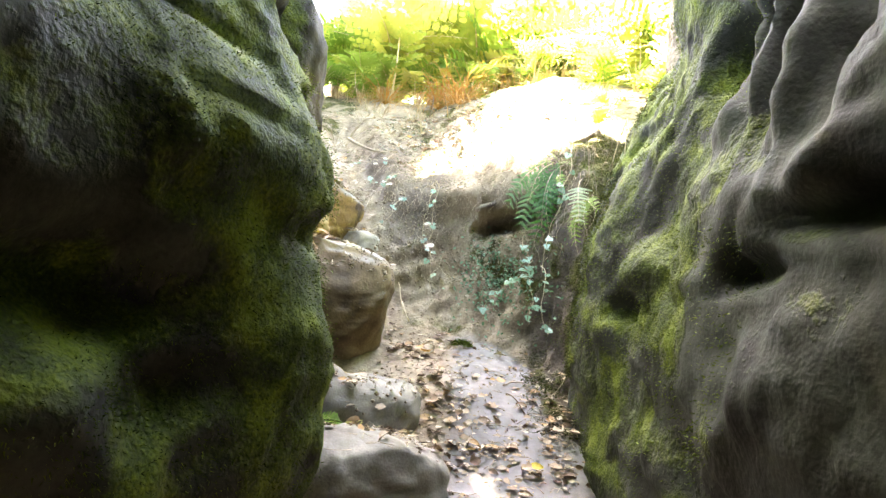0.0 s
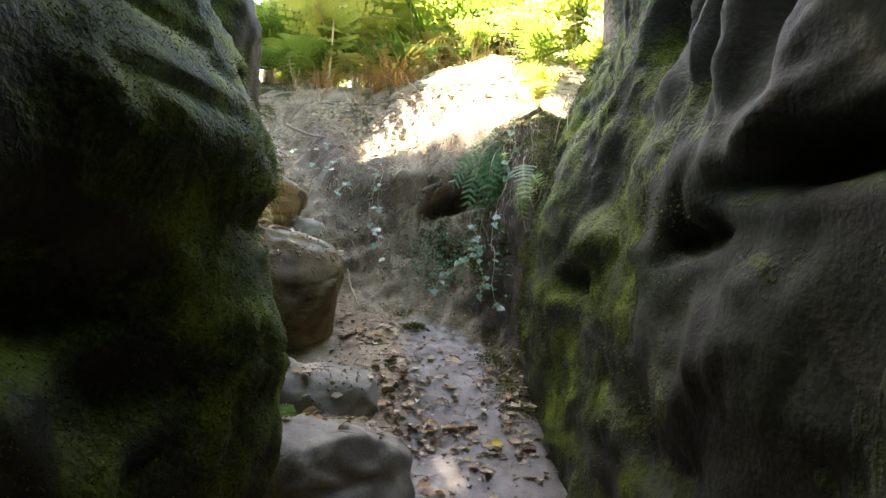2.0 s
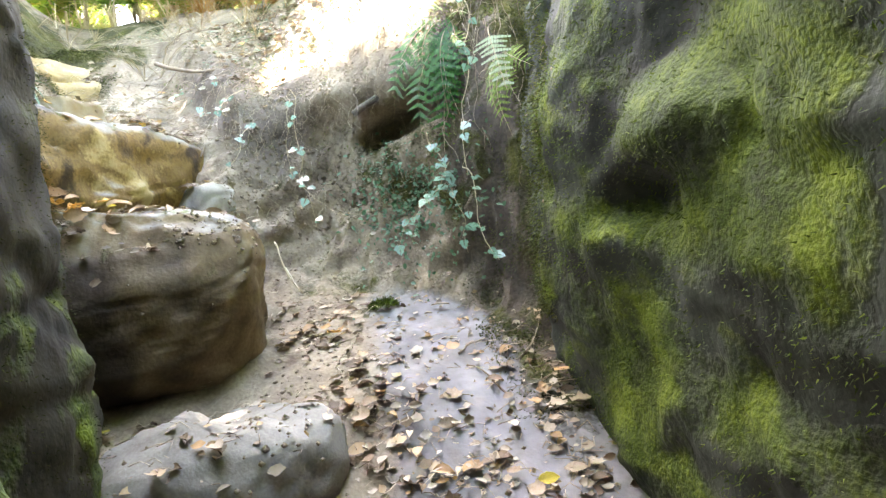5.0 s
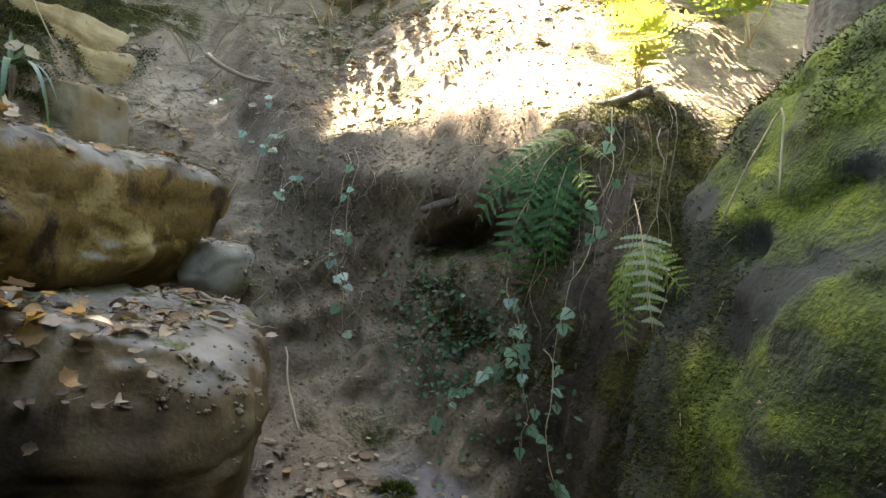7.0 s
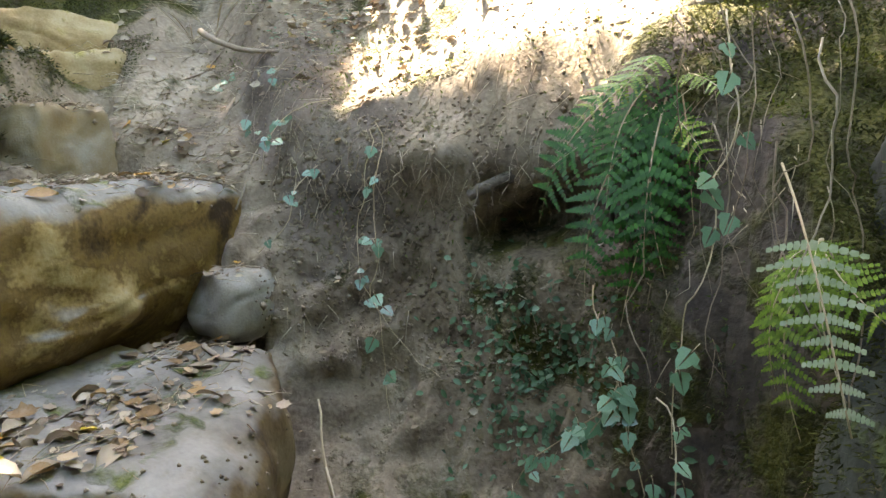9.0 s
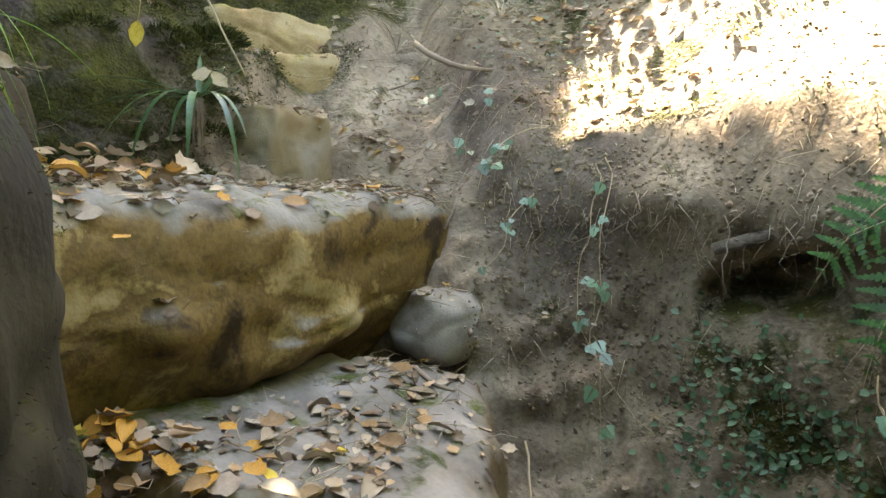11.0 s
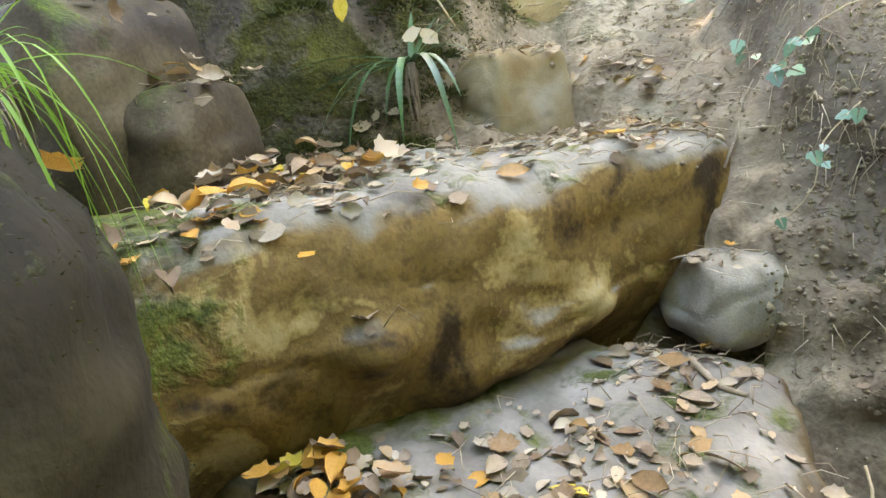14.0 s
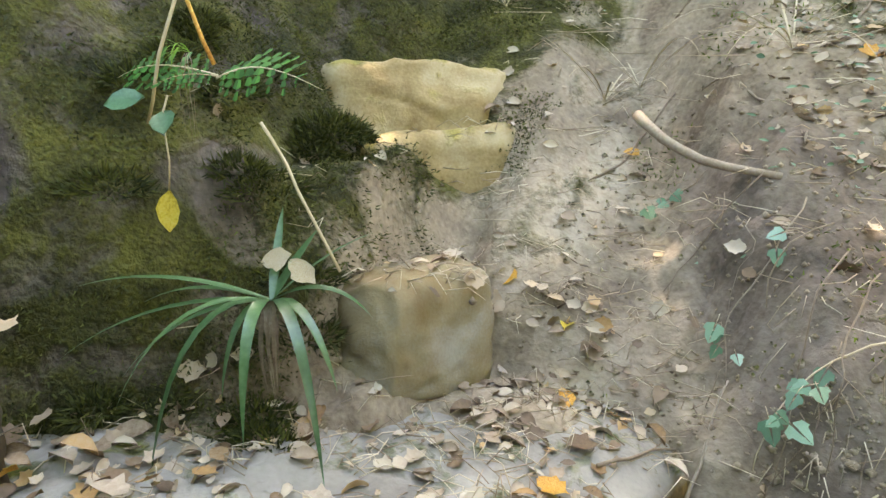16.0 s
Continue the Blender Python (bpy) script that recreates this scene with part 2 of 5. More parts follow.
M_BLADE = material("strap_green", [(0.02, 0.06, 0.018), (0.055, 0.13, 0.045), (0.12, 0.22, 0.09)], 0.15, 0.01, 0.35, 0.0, spec=0.6, per_object=0.3, trans=0.25)
M_GRASS = material("grass_green", [(0.06, 0.15, 0.015), (0.13, 0.27, 0.03), (0.25, 0.36, 0.07)], 0.1, 0.01, 0.45, 0.0, per_island=0.5, trans=0.35)
M_STRAW = material("straw", [(0.28, 0.2, 0.11), (0.42, 0.33, 0.2), (0.55, 0.47, 0.33)], 0.1, 0.008, 0.7, 0.2, per_object=0.4, bump_dist=0.001)
M_STRAW_MANY = material("loose_straw", [(0.16, 0.11, 0.07), (0.33, 0.25, 0.16), (0.5, 0.43, 0.3)], 0.1, 0.008, 0.75, 0.0, per_island=0.7)
M_ROOT = material("root_bark", [(0.09, 0.06, 0.04), (0.2, 0.15, 0.1), (0.32, 0.27, 0.2)], 0.08, 0.006, 0.85, 0.4, per_object=0.3, bump_dist=0.002)
M_BARK = material("tree_bark", [(0.07, 0.055, 0.04), (0.16, 0.13, 0.1), (0.27, 0.23, 0.18)], 0.2, 0.02, 0.9, 0.9, mix=0.5, bump_dist=0.02, moss=MOSS, moss_amount=-0.08)
M_CROWN = material("tree_leaves", [(0.05, 0.11, 0.015), (0.11, 0.2, 0.025), (0.2, 0.28, 0.045)], 0.6, 0.05, 0.5, 0.0, per_island=0.6, trans=0.5)


def grow(ob, values):
    """How thickly moss grows, point by point."""
    at = ob.data.attributes.new("moss", "FLOAT", "POINT")
    at.data.foreach_set("value", np.ascontiguousarray(values, dtype=np.float32))


# ---- ground ----
SLOPE_LIP_X = [-3.0, -1.2, -0.8, -0.6, -0.28, 0.15, 0.5, 0.66, 0.78, 1.1]
SLOPE_LIP_Y = [4.3, 4.42, 4.42, 4.36, 4.36, 4.2, 3.88, 3.55, 2.9, 2.2]


def upper_slope(x, y):
    z = 2.34 + 0.85 * (y - 4.34) + 0.73 * np.clip(x + 0.28, 0, 1.0) - 0.05 * sstep(-0.5, -1.0, x)
    crest = 3.7 + 0.16 * np.clip(y - 6, 0, 12)
    return -np.logaddexp(-4 * z, -4 * crest) / 4


def gully_floor(x, y):
    z = np.interp(y, [-6, 0, 1, 2, 2.76, 3.3, 3.75, 4.2], [-0.3, -0.22, 0.1, 0.58, 0.92, 1.2, 1.38, 1.6])
    return z + 0.08 * np.clip(-x, -0.6, 0.8)


def ground_z(x, y):
    lip = np.interp(x, SLOPE_LIP_X, SLOPE_LIP_Y)
    t = np.clip((y - lip + 0.5) / 0.5, 0, 1)
    t = t * t * (2 - t)
    up = upper_slope(x, y)
    up = np.where(y < lip, np.maximum(up, upper_slope(x, lip) - 0.12), up)
    z = gully_floor(x, np.minimum(y, 4.2)) * (1 - t) + up * t
    terrace = sstep(-0.62, -0.85, x) * sstep(3.7, 3.95, y) * (1 - sstep(4.25, 4.5, y))
    z = z * (1 - terrace) + np.maximum(np.minimum(z, 2.27), 2.16 + 0.25 * (y - 4.0)) * terrace
    z = z + 1.9 * np.clip(-1.12 - 0.42 * sstep(4.15, 4.55, y) - x, 0, 0.8) * sstep(3.2, 3.9, y) * (1 - sstep(5.0, 6.2, y))
    d = -0.6 * (x + 1.44) + 0.8 * (y - 3.84)
    bank = 2.13 + 0.13 * sstep(-0.1, 0.0, d) + 0.4 * sstep(0, 0.3, d) * sstep(-1.18, -1.36, x) + 1.3 * np.clip(-1.5 - x, 0, 0.8) * sstep(-0.02, 0.15, d)
    w = sstep(-1.1, -1.22, x) * sstep(3.3, 3.5, y) * (1 - sstep(4.45, 4.75, y))
    z = z * (1 - w) + bank * w + 0.08 * np.exp(-((x + 1.24) / 0.14) ** 2 - ((y - 4.57) / 0.14) ** 2)
    left = sstep(-1.3, -2.1, x) * (1 - sstep(2.9, 3.6, y))
    z = z * (1 - left) + (3.35 - 0.9 * sstep(1.8, 2.6, y)) * left
    right = sstep(1.0, 1.6, x)
    z = z * (1 - right) + np.maximum(np.where(y > 3, z, 0), 3.4 - 0.9 * sstep(1.6, 2.4, y)) * right
    behind = sstep(-2.3, -3.4, y)
    return z * (1 - behind) + 3.35 * behind


def spread(lo, a, b, hi, fine):
    """Coordinates: fine from a to b, then growing steps out to lo and hi."""
    out, step, v = list(np.arange(a, b, fine)), fine, b
    while v < hi:
        out.append(v)
        step *= 1.22
        v += step
    step, v, low = fine, a, []
    while v > lo:
        step *= 1.22
        v -= step
        low.append(v)
    return np.array(low[::-1] + out + [hi])


xs = spread(-250, -1.9, 1.1, 250, 0.016)
ys = spread(-250, 3.2, 5.3, 400, 0.013)
gx, gy = np.meshgrid(xs, ys, indexing="ij")
x, y = gx.ravel(), gy.ravel()
p = np.stack([x, y, ground_z(x, y)], 1)
face = np.exp(-((p[:, 1] - np.interp(x, SLOPE_LIP_X, SLOPE_LIP_Y) + 0.3) / 0.2) ** 2) * sstep(-0.75, -0.5, x) * (1 - sstep(0.6, 0.9, x))
near = np.exp(-((x / 6) ** 2 + ((y - 3) / 8) ** 2))
dzx, dzy = np.gradient(p[:, 2].reshape(len(xs), len(ys)), xs, ys)
nrm = np.stack([-dzx.ravel(), -dzy.ravel(), np.ones(len(p))], 1)
nrm /= np.linalg.norm(nrm, axis=1)[:, None]
rough = fbm(p, 0.5, 3) * 0.03 + fbm(p, 0.1, 3, shift=3) * 0.009 + fbm(p, 0.03, 3, 0.6, shift=8) * 0.0035
rough += face * (fbm(p, 0.16, 4, 0.6, shift=2) * 0.032 + fbm(p, 0.06, 4, 0.65, shift=12) * 0.022)
p += nrm * (near * rough)[:, None]
# the hollow under the earth lip, and the lip hanging over it
hollow = np.exp(-(((p[:, 0] - 0.37) / 0.19) ** 2 + ((p[:, 2] - 2.08 - 0.3 * (p[:, 0] - 0.37)) / 0.075) ** 2) ** 1.6)
p[:, 1] += hollow * 0.34 * (p[:, 1] < 4.6)
p[:, 2] -= hollow * 0.02
lip_band = np.exp(-(((p[:, 0] - 0.08) / 0.3) ** 2 + ((p[:, 2] - 2.26) / 0.09) ** 2))
p[:, 1] -= lip_band * 0.1 * (p[:, 1] < 4.6)
# the worn groove of the path left of the sunlit slope
foot = np.interp(p[:, 1], [4.2, 4.33, 4.53, 4.73, 4.97, 5.3], [-0.5, -0.58, -0.72, -0.8, -0.9, -1.02])
along = sstep(4.15, 4.36, p[:, 1]) * (1 - sstep(5.1, 5.5, p[:, 1]))
rise = sstep(0.0, 0.2, p[:, 0] - foot)
p[:, 2] -= (0.02 + 0.12 * sstep(-0.32, -0.04, p[:, 0] - foot)) * (1 - rise) * sstep(-1.3, -1.02, p[:, 0]) * along
p[:, 2] += 0.1 * np.exp(-(((p[:, 0] + 1.5) / 0.3) ** 2 + ((p[:, 1] - 5.0) / 0.22) ** 2))
p[:, 2] += 0.03 * np.exp(-((p[:, 0] - foot - 0.27) / 0.1) ** 2) * along
flank = np.exp(-((p[:, 0] - foot - 0.16) / 0.16) ** 2) * along
p[:, 2] += flank * (fbm(p, 0.09, 4, 0.65, shift=15) * 0.038 + fbm(p, 0.035, 2, shift=25) * 0.008)
# kept low under the rock steps
off = (p[:, 0] + 1.09) * 0.93 - (p[:, 1] - 3.12) * 0.37
under = (off > -0.2) & (off < 0.2) & (p[:, 1] < 4.12) & (p[:, 1] > 3.0)
p[under, 2] = np.minimum(p[under, 2], 1.68)
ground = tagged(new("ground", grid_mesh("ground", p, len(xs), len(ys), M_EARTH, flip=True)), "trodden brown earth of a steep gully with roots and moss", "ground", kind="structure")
grow(ground, 0.22 * sstep(-1.15, -1.4, p[:, 0]) * sstep(3.0, 3.4, p[:, 1]) * (1 - sstep(4.9, 5.6, p[:, 1]))
     + 0.2 * np.exp(-(((p[:, 0] - 0.35) / 0.35) ** 2 + ((p[:, 2] - 1.8) / 0.25) ** 2)) + 0.12 * sstep(4.6, 5.2, p[:, 1])
     - 0.3 * (1 - sstep(3.3, 3.6, p[:, 1])) * (1 - sstep(0.42, 0.52, p[:, 0])) + 0.12 * sstep(0.4, 0.52, p[:, 0]) * sstep(2.9, 3.2, p[:, 1]) * (1 - sstep(3.7, 3.9, p[:, 1])) - 0.25 * np.exp(-((p[:, 0] + 0.75) / 0.3) ** 2) + 0.1 * sstep(0.55, 0.75, p[:, 0]) * sstep(2.4, 3.0, p[:, 1]) * (1 - sstep(3.4, 3.8, p[:, 1])))

worn = sstep(-0.05, 0.12, p[:, 0]) * (1 - sstep(3.62, 3.8, p[:, 1])) * sstep(1.8, 2.4, p[:, 1]) * sstep(0.6, 0.8, nrm[:, 2]) * (1 - sstep(0.48, 0.56, p[:, 0]) * sstep(2.9, 3.1, p[:, 1]))
worn = worn + 0.3 * (1 - sstep(-0.06, 0.06, p[:, 0] - foot)) * sstep(-0.42, -0.2, p[:, 0] - foot) * sstep(4.15, 4.4, p[:, 1]) * (1 - sstep(5.2, 5.5, p[:, 1]))
# darker earth: the path bank's flank, beside the right wall, the left bank
dark_earth = 0.75 * sstep(-0.02, 0.1, p[:, 0] - foot) * (1 - sstep(0.38, 0.55, p[:, 0] - foot)) * sstep(4.05, 4.2, p[:, 1]) * (1 - sstep(4.7, 4.95, p[:, 1]))
dark_earth = np.maximum(dark_earth, 0.95 * sstep(0.4, 0.55, p[:, 0]) * sstep(2.8, 3.0, p[:, 1]) * (1 - sstep(3.7, 3.85, p[:, 1])))
dark_earth = np.maximum(dark_earth, 1.0 * sstep(-1.32, -1.6, p[:, 0]) * sstep(3.2, 3.5, p[:, 1]) * (1 - sstep(4.7, 5.3, p[:, 1])))
at = ground.data.attributes.new("dark_earth", "FLOAT", "POINT")
at.data.foreach_set("value", np.ascontiguousarray(dark_earth, dtype=np.float32))
at = ground.data.attributes.new("trodden", "FLOAT", "POINT")
at.data.foreach_set("value", np.ascontiguousarray(np.clip(worn, 0, 1), dtype=np.float32))


# ---- rock walls ----
def catmull(points, step):
    p = np.array(points, float)
    p = np.vstack([2 * p[0] - p[1], p, 2 * p[-1] - p[-2]])
    out = []
    for i in range(1, len(p) - 2):
        n = max(2, int(np.linalg.norm(p[i + 1] - p[i]) / step))
        t = np.linspace(0, 1, n, endpoint=False)[:, None]
        out.append(0.5 * (2 * p[i] + (p[i + 1] - p[i - 1]) * t + (2 * p[i - 1] - 5 * p[i] + 4 * p[i + 1] - p[i + 2]) * t ** 2
                          + (3 * p[i] - p[i - 1] - 3 * p[i + 1] + p[i + 2]) * t ** 3))
    return np.vstack(out + [p[-2:-1]])


def rock_wall(name, plan, base, top, lean, hollows, side, label, step=0.017, rough=0.05):
    """A rock face along a plan line, from base to top(y), leaning back by lean(z), with hollows (y, z, ry, rz, depth), rounded over its top
    and running back away from the gully; side: the sign of x on which the rock lies."""
    line = catmull(plan, step)
    d = np.gradient(line, axis=0)
    nrm = np.stack([d[:, 1], -d[:, 0]], 1)
    nrm /= np.linalg.norm(nrm, axis=1)[:, None]
    if nrm[len(nrm) // 3, 0] * side > 0:
        nrm = -nrm
    tops = top(line[:, 1], line[:, 0])
    nv = int(3.2 / step)
    rows = []
    for k in range(nv):
        v = k / (nv - 1)
        if v < 0.86:
            z = base + (tops - base) * (v / 0.86)
            away = lean(z, line[:, 1]) + 0.14 * np.clip((z - tops + 0.3) / 0.3, 0, 1) ** 2
        else:
            w = (v - 0.86) / 0.14
            z = tops + 0.12 * np.sin(w * math.pi / 2)
            away = lean(tops, line[:, 1]) + 0.14 + w * 1.6
        rows.append(np.stack([line[:, 0] - nrm[:, 0] * away, line[:, 1] - nrm[:, 1] * away, z], 1))
    p = np.concatenate(rows)
    nn = np.tile(nrm, (nv, 1))
    amount = fbm(p * (1, 1, 1.7), 0.42, 3, 0.42) * rough * 1.2 + fbm(p, 0.1, 2, shift=5) * rough * 0.1
    ridge = np.abs(fbm(p * (1, 0.7, 1.5), 0.3, 2, shift=9))
    amount -= np.clip(0.22 - ridge, 0, 1) * rough * 1.8
    for hy, hz, ry, rz, depth in hollows:
        amount -= depth * np.exp(-(((p[:, 1] - hy) / ry) ** 2 + ((p[:, 2] - hz) / rz) ** 2) ** 1.5)
    clump = fbm(p, 0.26, 3, 0.5, shift=2 if side > 0 else 5)
    amount += sstep(-0.1, 0.35, clump) * (0.012 + 0.006 * fbm(p, 0.05, 3, 0.6, shift=14))
    p[:, :2] += nn * amount[:, None]
    ob = tagged(new(name, grid_mesh(name, p, nv, len(line), M_WALL, flip=side > 0)), label, "rock wall", kind="structure")
    # left wall: browner all along, and much darker from y 2 on
    at = ob.data.attributes.new("dark_tone", "FLOAT", "POINT")
    at.data.foreach_set("value", np.ascontiguousarray((0.2 + 0.8 * sstep(2.0, 2.25, p[:, 1])) * (side < 0), dtype=np.float32))
    if side > 0:
        grow(ob, 0.07 * sstep(1.4, 2.3, p[:, 1]) + 0.1 * sstep(2.0, 2.5, p[:, 2]) * sstep(1.9, 2.4, p[:, 1]) - 0.14 * sstep(2.92, 3.08, p[:, 1]) - 0.1 * np.exp(-(((p[:, 1] - 3.0) / 0.2) ** 2 + ((p[:, 2] - 2.05) / 0.12) ** 2)) - 0.09 * (1 - sstep(1.1, 1.7, p[:, 1])) - 0.1 * sstep(1.9, 2.1, p[:, 2]) * (1 - sstep(1.7, 1.95, p[:, 1])))
    else:
        # moss cover; the extra around y 1.55, z 1.75 brightens for missing bounce light
        grow(ob, 0.13 - 0.19 * sstep(1.95, 2.3, p[:, 1]) + 0.1 * np.exp(-(((p[:, 1] - 1.55) / 0.35) ** 2 + ((p[:, 2] - 1.75) / 0.3) ** 2)) + 0.1 * sstep(1.7, 2.0, p[:, 2]) * (1 - sstep(1.95, 2.2, p[:, 1])) + 0.08 * sstep(1.7, 1.4, p[:, 2]) * sstep(1.2, 1.5, p[:, 1]))
    return ob


WALL_LEFT = rock_wall(
    "wall_left",
    [(-0.8, -2.6), (-0.75, -1), (-0.68, 0.2), (-0.6, 0.95), (-0.47, 1.22), (-0.37, 1.5), (-0.36, 1.74), (-0.46, 1.9), (-0.56, 2.05), (-0.57, 2.4),
     (-0.62, 2.66), (-0.76, 2.86), (-1.1, 3.0), (-1.7, 3.04), (-2.8, 3.04)],
    -0.4, lambda y, x: 3.9 - 1.25 * sstep(1.74, 1.98, y) - 0.11 * sstep(2.3, 2.7, y), lambda z, y: 0.29 * sstep(1.6, 2.7, z) * (1 - sstep(1.95, 2.2, y)), [
        (1.1, 1.35, 0.17, 0.1, 0.12), (1.66, 1.55, 0.1, 0.05, 0.08), (1.7, 1.87, 0.1, 0.07, 0.09), (1.68, 2.1, 0.1, 0.08, 0.1),
        (1.3, 1.93, 0.16, 0.022, 0.03), (1.33, 1.76, 0.14, 0.025, 0.03), (1.18, 1.16, 0.1, 0.07, 0.08),
        (1.05, 1.15, 0.14, 0.08, -0.07), (1.62, 1.15, 0.3, 0.28, -0.05), (0.75, 1.4, 0.3, 0.1, 0.08)], -1,
    "mossy sandstone gully wall with dark weathered hollows", rough=0.03)
WALL_RIGHT = rock_wall(
    "wall_right",
    [(0.85, -2.6), (0.78, -1), (0.68, 0.2), (0.65, 1.0), (0.65, 1.6), (0.65, 2.2), (0.62, 2.7), (0.64, 3.1), (0.74, 3.4), (1.0, 3.6), (1.6, 3.7)],
    -0.4, lambda y, x: np.interp(y, [0, 1.95, 2.2, 2.42, 2.7, 3.05, 3.5, 3.7], [3.9, 3.8, 3.2, 2.78, 2.74, 2.72, 2.66, 2.5]), lambda z, y: 0.16 * sstep(1.4, 2.5, z) + 0.16 * sstep(2.1, 2.8, z) * sstep(2.25, 2.8, y), [
        (1.86, 2.26, 0.09, 0.13, 0.16), (1.62, 2.24, 0.07, 0.2, 0.13), (1.45, 2.16, 0.05, 0.25, 0.07), (1.2, 2.05, 0.05, 0.25, 0.07),
        (1.53, 2.12, 0.045, 0.3, -0.06), (1.72, 1.98, 0.1, 0.08, -0.06), (1.33, 2.05, 0.05, 0.3, -0.06),
        (1.1, 1.6, 0.22, 0.035, 0.08), (0.9, 1.6, 0.2, 0.05, 0.08), (1.42, 1.52, 0.13, 0.04, 0.07), (2.2, 1.62, 0.14, 0.1, -0.06),
        (2.35, 1.48, 0.14, 0.06, 0.07), (2.9, 2.12, 0.05, 0.04, 0.05), (1.25, 1.72, 0.3, 0.06, -0.04), (2.6, 1.75, 0.2, 0.12, -0.05)], 1,
    "mossy sandstone gully wall with fluted folds and dark slots", rough=0.034)


def rock_slab(name, x0, x1, y0, y1, z, thick, label, category, seed):
    """A rough slab of rock between two heights."""
    gx_, gy_ = np.meshgrid(np.linspace(x0, x1, 50), np.linspace(y0, y1, 60), indexing="ij")
    low_ = np.stack([gx_.ravel(), gy_.ravel(), np.full(gx_.size, z)], 1)
    low_[:, 2] += fbm(low_, 0.8, 3, shift=seed) * 0.12
    up_ = low_[::-1].copy()
    up_[:, 2] = z + thick + fbm(up_, 0.9, 3, shift=seed + 3) * 0.12
    both = np.concatenate([low_, up_.reshape(50, 60, 3)[:, ::-1].reshape(-1, 3)])
    return tagged(new(name, grid_mesh(name, both, 100, 60, M_WALL)), label, category, kind="structure")


# added slab, out of view, that keeps sky light off the upper walls
rock_slab("ceiling", -1.6, 1.6, -3.2, 1.2, 3.55, 0.7, "unseen slab added over the start of the cleft to block sky light", "rock roof", 2)
# added slab behind the camera, never in view, that shuts out light
back = rock_slab("wall_back", -1.2, 1.2, -0.6, 3.9, 0, 0.6, "unseen slab added behind the camera to close the cleft to light", "rock wall", 6)
back.matrix_world = pose(0, -2.4, 0, 90, 0, 0)

# ---- ledges and stones ----
def rock(name, center, size, turn, material_, label, power=4.0, rough=0.03, seed=0.0, res=40, category="rock", tilt=(0, 0), facets=0, under=0.0, lumps=()):
    """A rounded, worn block: a superellipsoid with relief."""
    u = np.linspace(-math.pi / 2, math.pi / 2, res)
    w = np.linspace(-math.pi, math.pi, res * 2, endpoint=False)
    uu, ww = np.meshgrid(u, w, indexing="ij")
    d = np.stack([np.cos(uu) * np.cos(ww), np.cos(uu) * np.sin(ww), np.sin(uu)], -1).reshape(-1, 3)
    r = (np.abs(d) ** power).sum(1) ** (-1 / power)
    p = d * r[:, None] * np.array(size) / 2
    n = d * r[:, None] ** 0
    q = p + np.array(center)
    cut = np.random.RandomState(int(seed * 7) + 3)
    for _ in range(facets):
        w_ = cut.normal(0, 1, 3) * np.array([1, 1, 0.7])
        w_ /= np.linalg.norm(w_)
        h_ = p @ w_
        p = p - np.outer(np.clip(h_ - h_.max() * cut.uniform(0.68, 0.92), 0, None) * 0.9, w_)
    p = p + n * (fbm(q, 0.35, 3, shift=seed) * rough + fbm(q, 0.09, 4, 0.6, shift=seed + 4) * rough * 0.4)[:, None]
    seam = np.abs(fbm(q * (0.5, 0.5, 1.6), 0.3, 2, shift=seed + 9))
    p = p - n * (np.clip(0.07 - seam, 0, 1) * rough * 6)[:, None]
    p[:, 1] += under * sstep(0.12, -0.28, p[:, 2]) * (p[:, 1] < 0)
    turned = pose(*center, tilt[0], tilt[1], turn).inverted()
    for lx, ly, lz, lr, lh in lumps:
        c = np.array(turned @ Vector((lx, ly, lz)))
        p[:, 1] -= lh * np.exp(-(((p[:, 0] - c[0]) / lr) ** 2 + ((p[:, 2] - c[2]) / (lr * 0.8)) ** 2) ** 1.5) * (p[:, 1] < 0)
    me = grid_mesh(name, p, res, res * 2, material_, True)
    ob = new(name, me)
    ob.matrix_world = pose(*center, tilt[0], tilt[1], turn)
    return tagged(ob, label, category)


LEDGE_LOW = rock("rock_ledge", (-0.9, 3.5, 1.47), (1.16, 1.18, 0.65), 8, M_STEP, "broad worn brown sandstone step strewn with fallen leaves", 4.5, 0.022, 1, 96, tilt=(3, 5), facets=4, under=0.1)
LEDGE_HIGH = rock("rock_ledge", (-1.31, 3.74, 1.85), (1.88, 0.92, 0.8), 68.6, M_LEDGE, "high ochre sandstone step with a grey worn top", 7, 0.026, 2, 120, tilt=(0, 2), under=0.2,
                  lumps=[(-0.99, 3.36, 1.99, 0.06, 0.035), (-0.86, 3.5, 1.83, 0.1, 0.05), (-0.8, 3.66, 1.86, 0.09, 0.05), (-0.74, 3.8, 1.89, 0.08, 0.045)])
rock("stone", (-0.6, 4.13, 1.84), (0.27, 0.27, 0.22), 60, M_GREY, "small grey rounded stone wedged beside the step", 3.4, 0.014, 3, 40, facets=3)
rock("stone", (-1.24, 4.25, 2.315), (0.36, 0.3, 0.28), 64, M_PALESTONE, "grey and ochre split stone set in the earth slope", 6, 0.022, 4, 56, facets=6, tilt=(-8, 3))
rock("stone", (-1.56, 4.89, 2.69), (0.58, 0.54, 0.27), 37, M_STONE, "ochre sandstone slab bedded in the earth slope", 6, 0.024, 5, 56, facets=3, tilt=(-16, 2))
rock("stone", (-1.42, 4.77, 2.54), (0.44, 0.44, 0.26), 40, M_STONE, "pale ochre sandstone slab under a larger one", 6, 0.02, 9, 50, facets=3, tilt=(-20, -6))
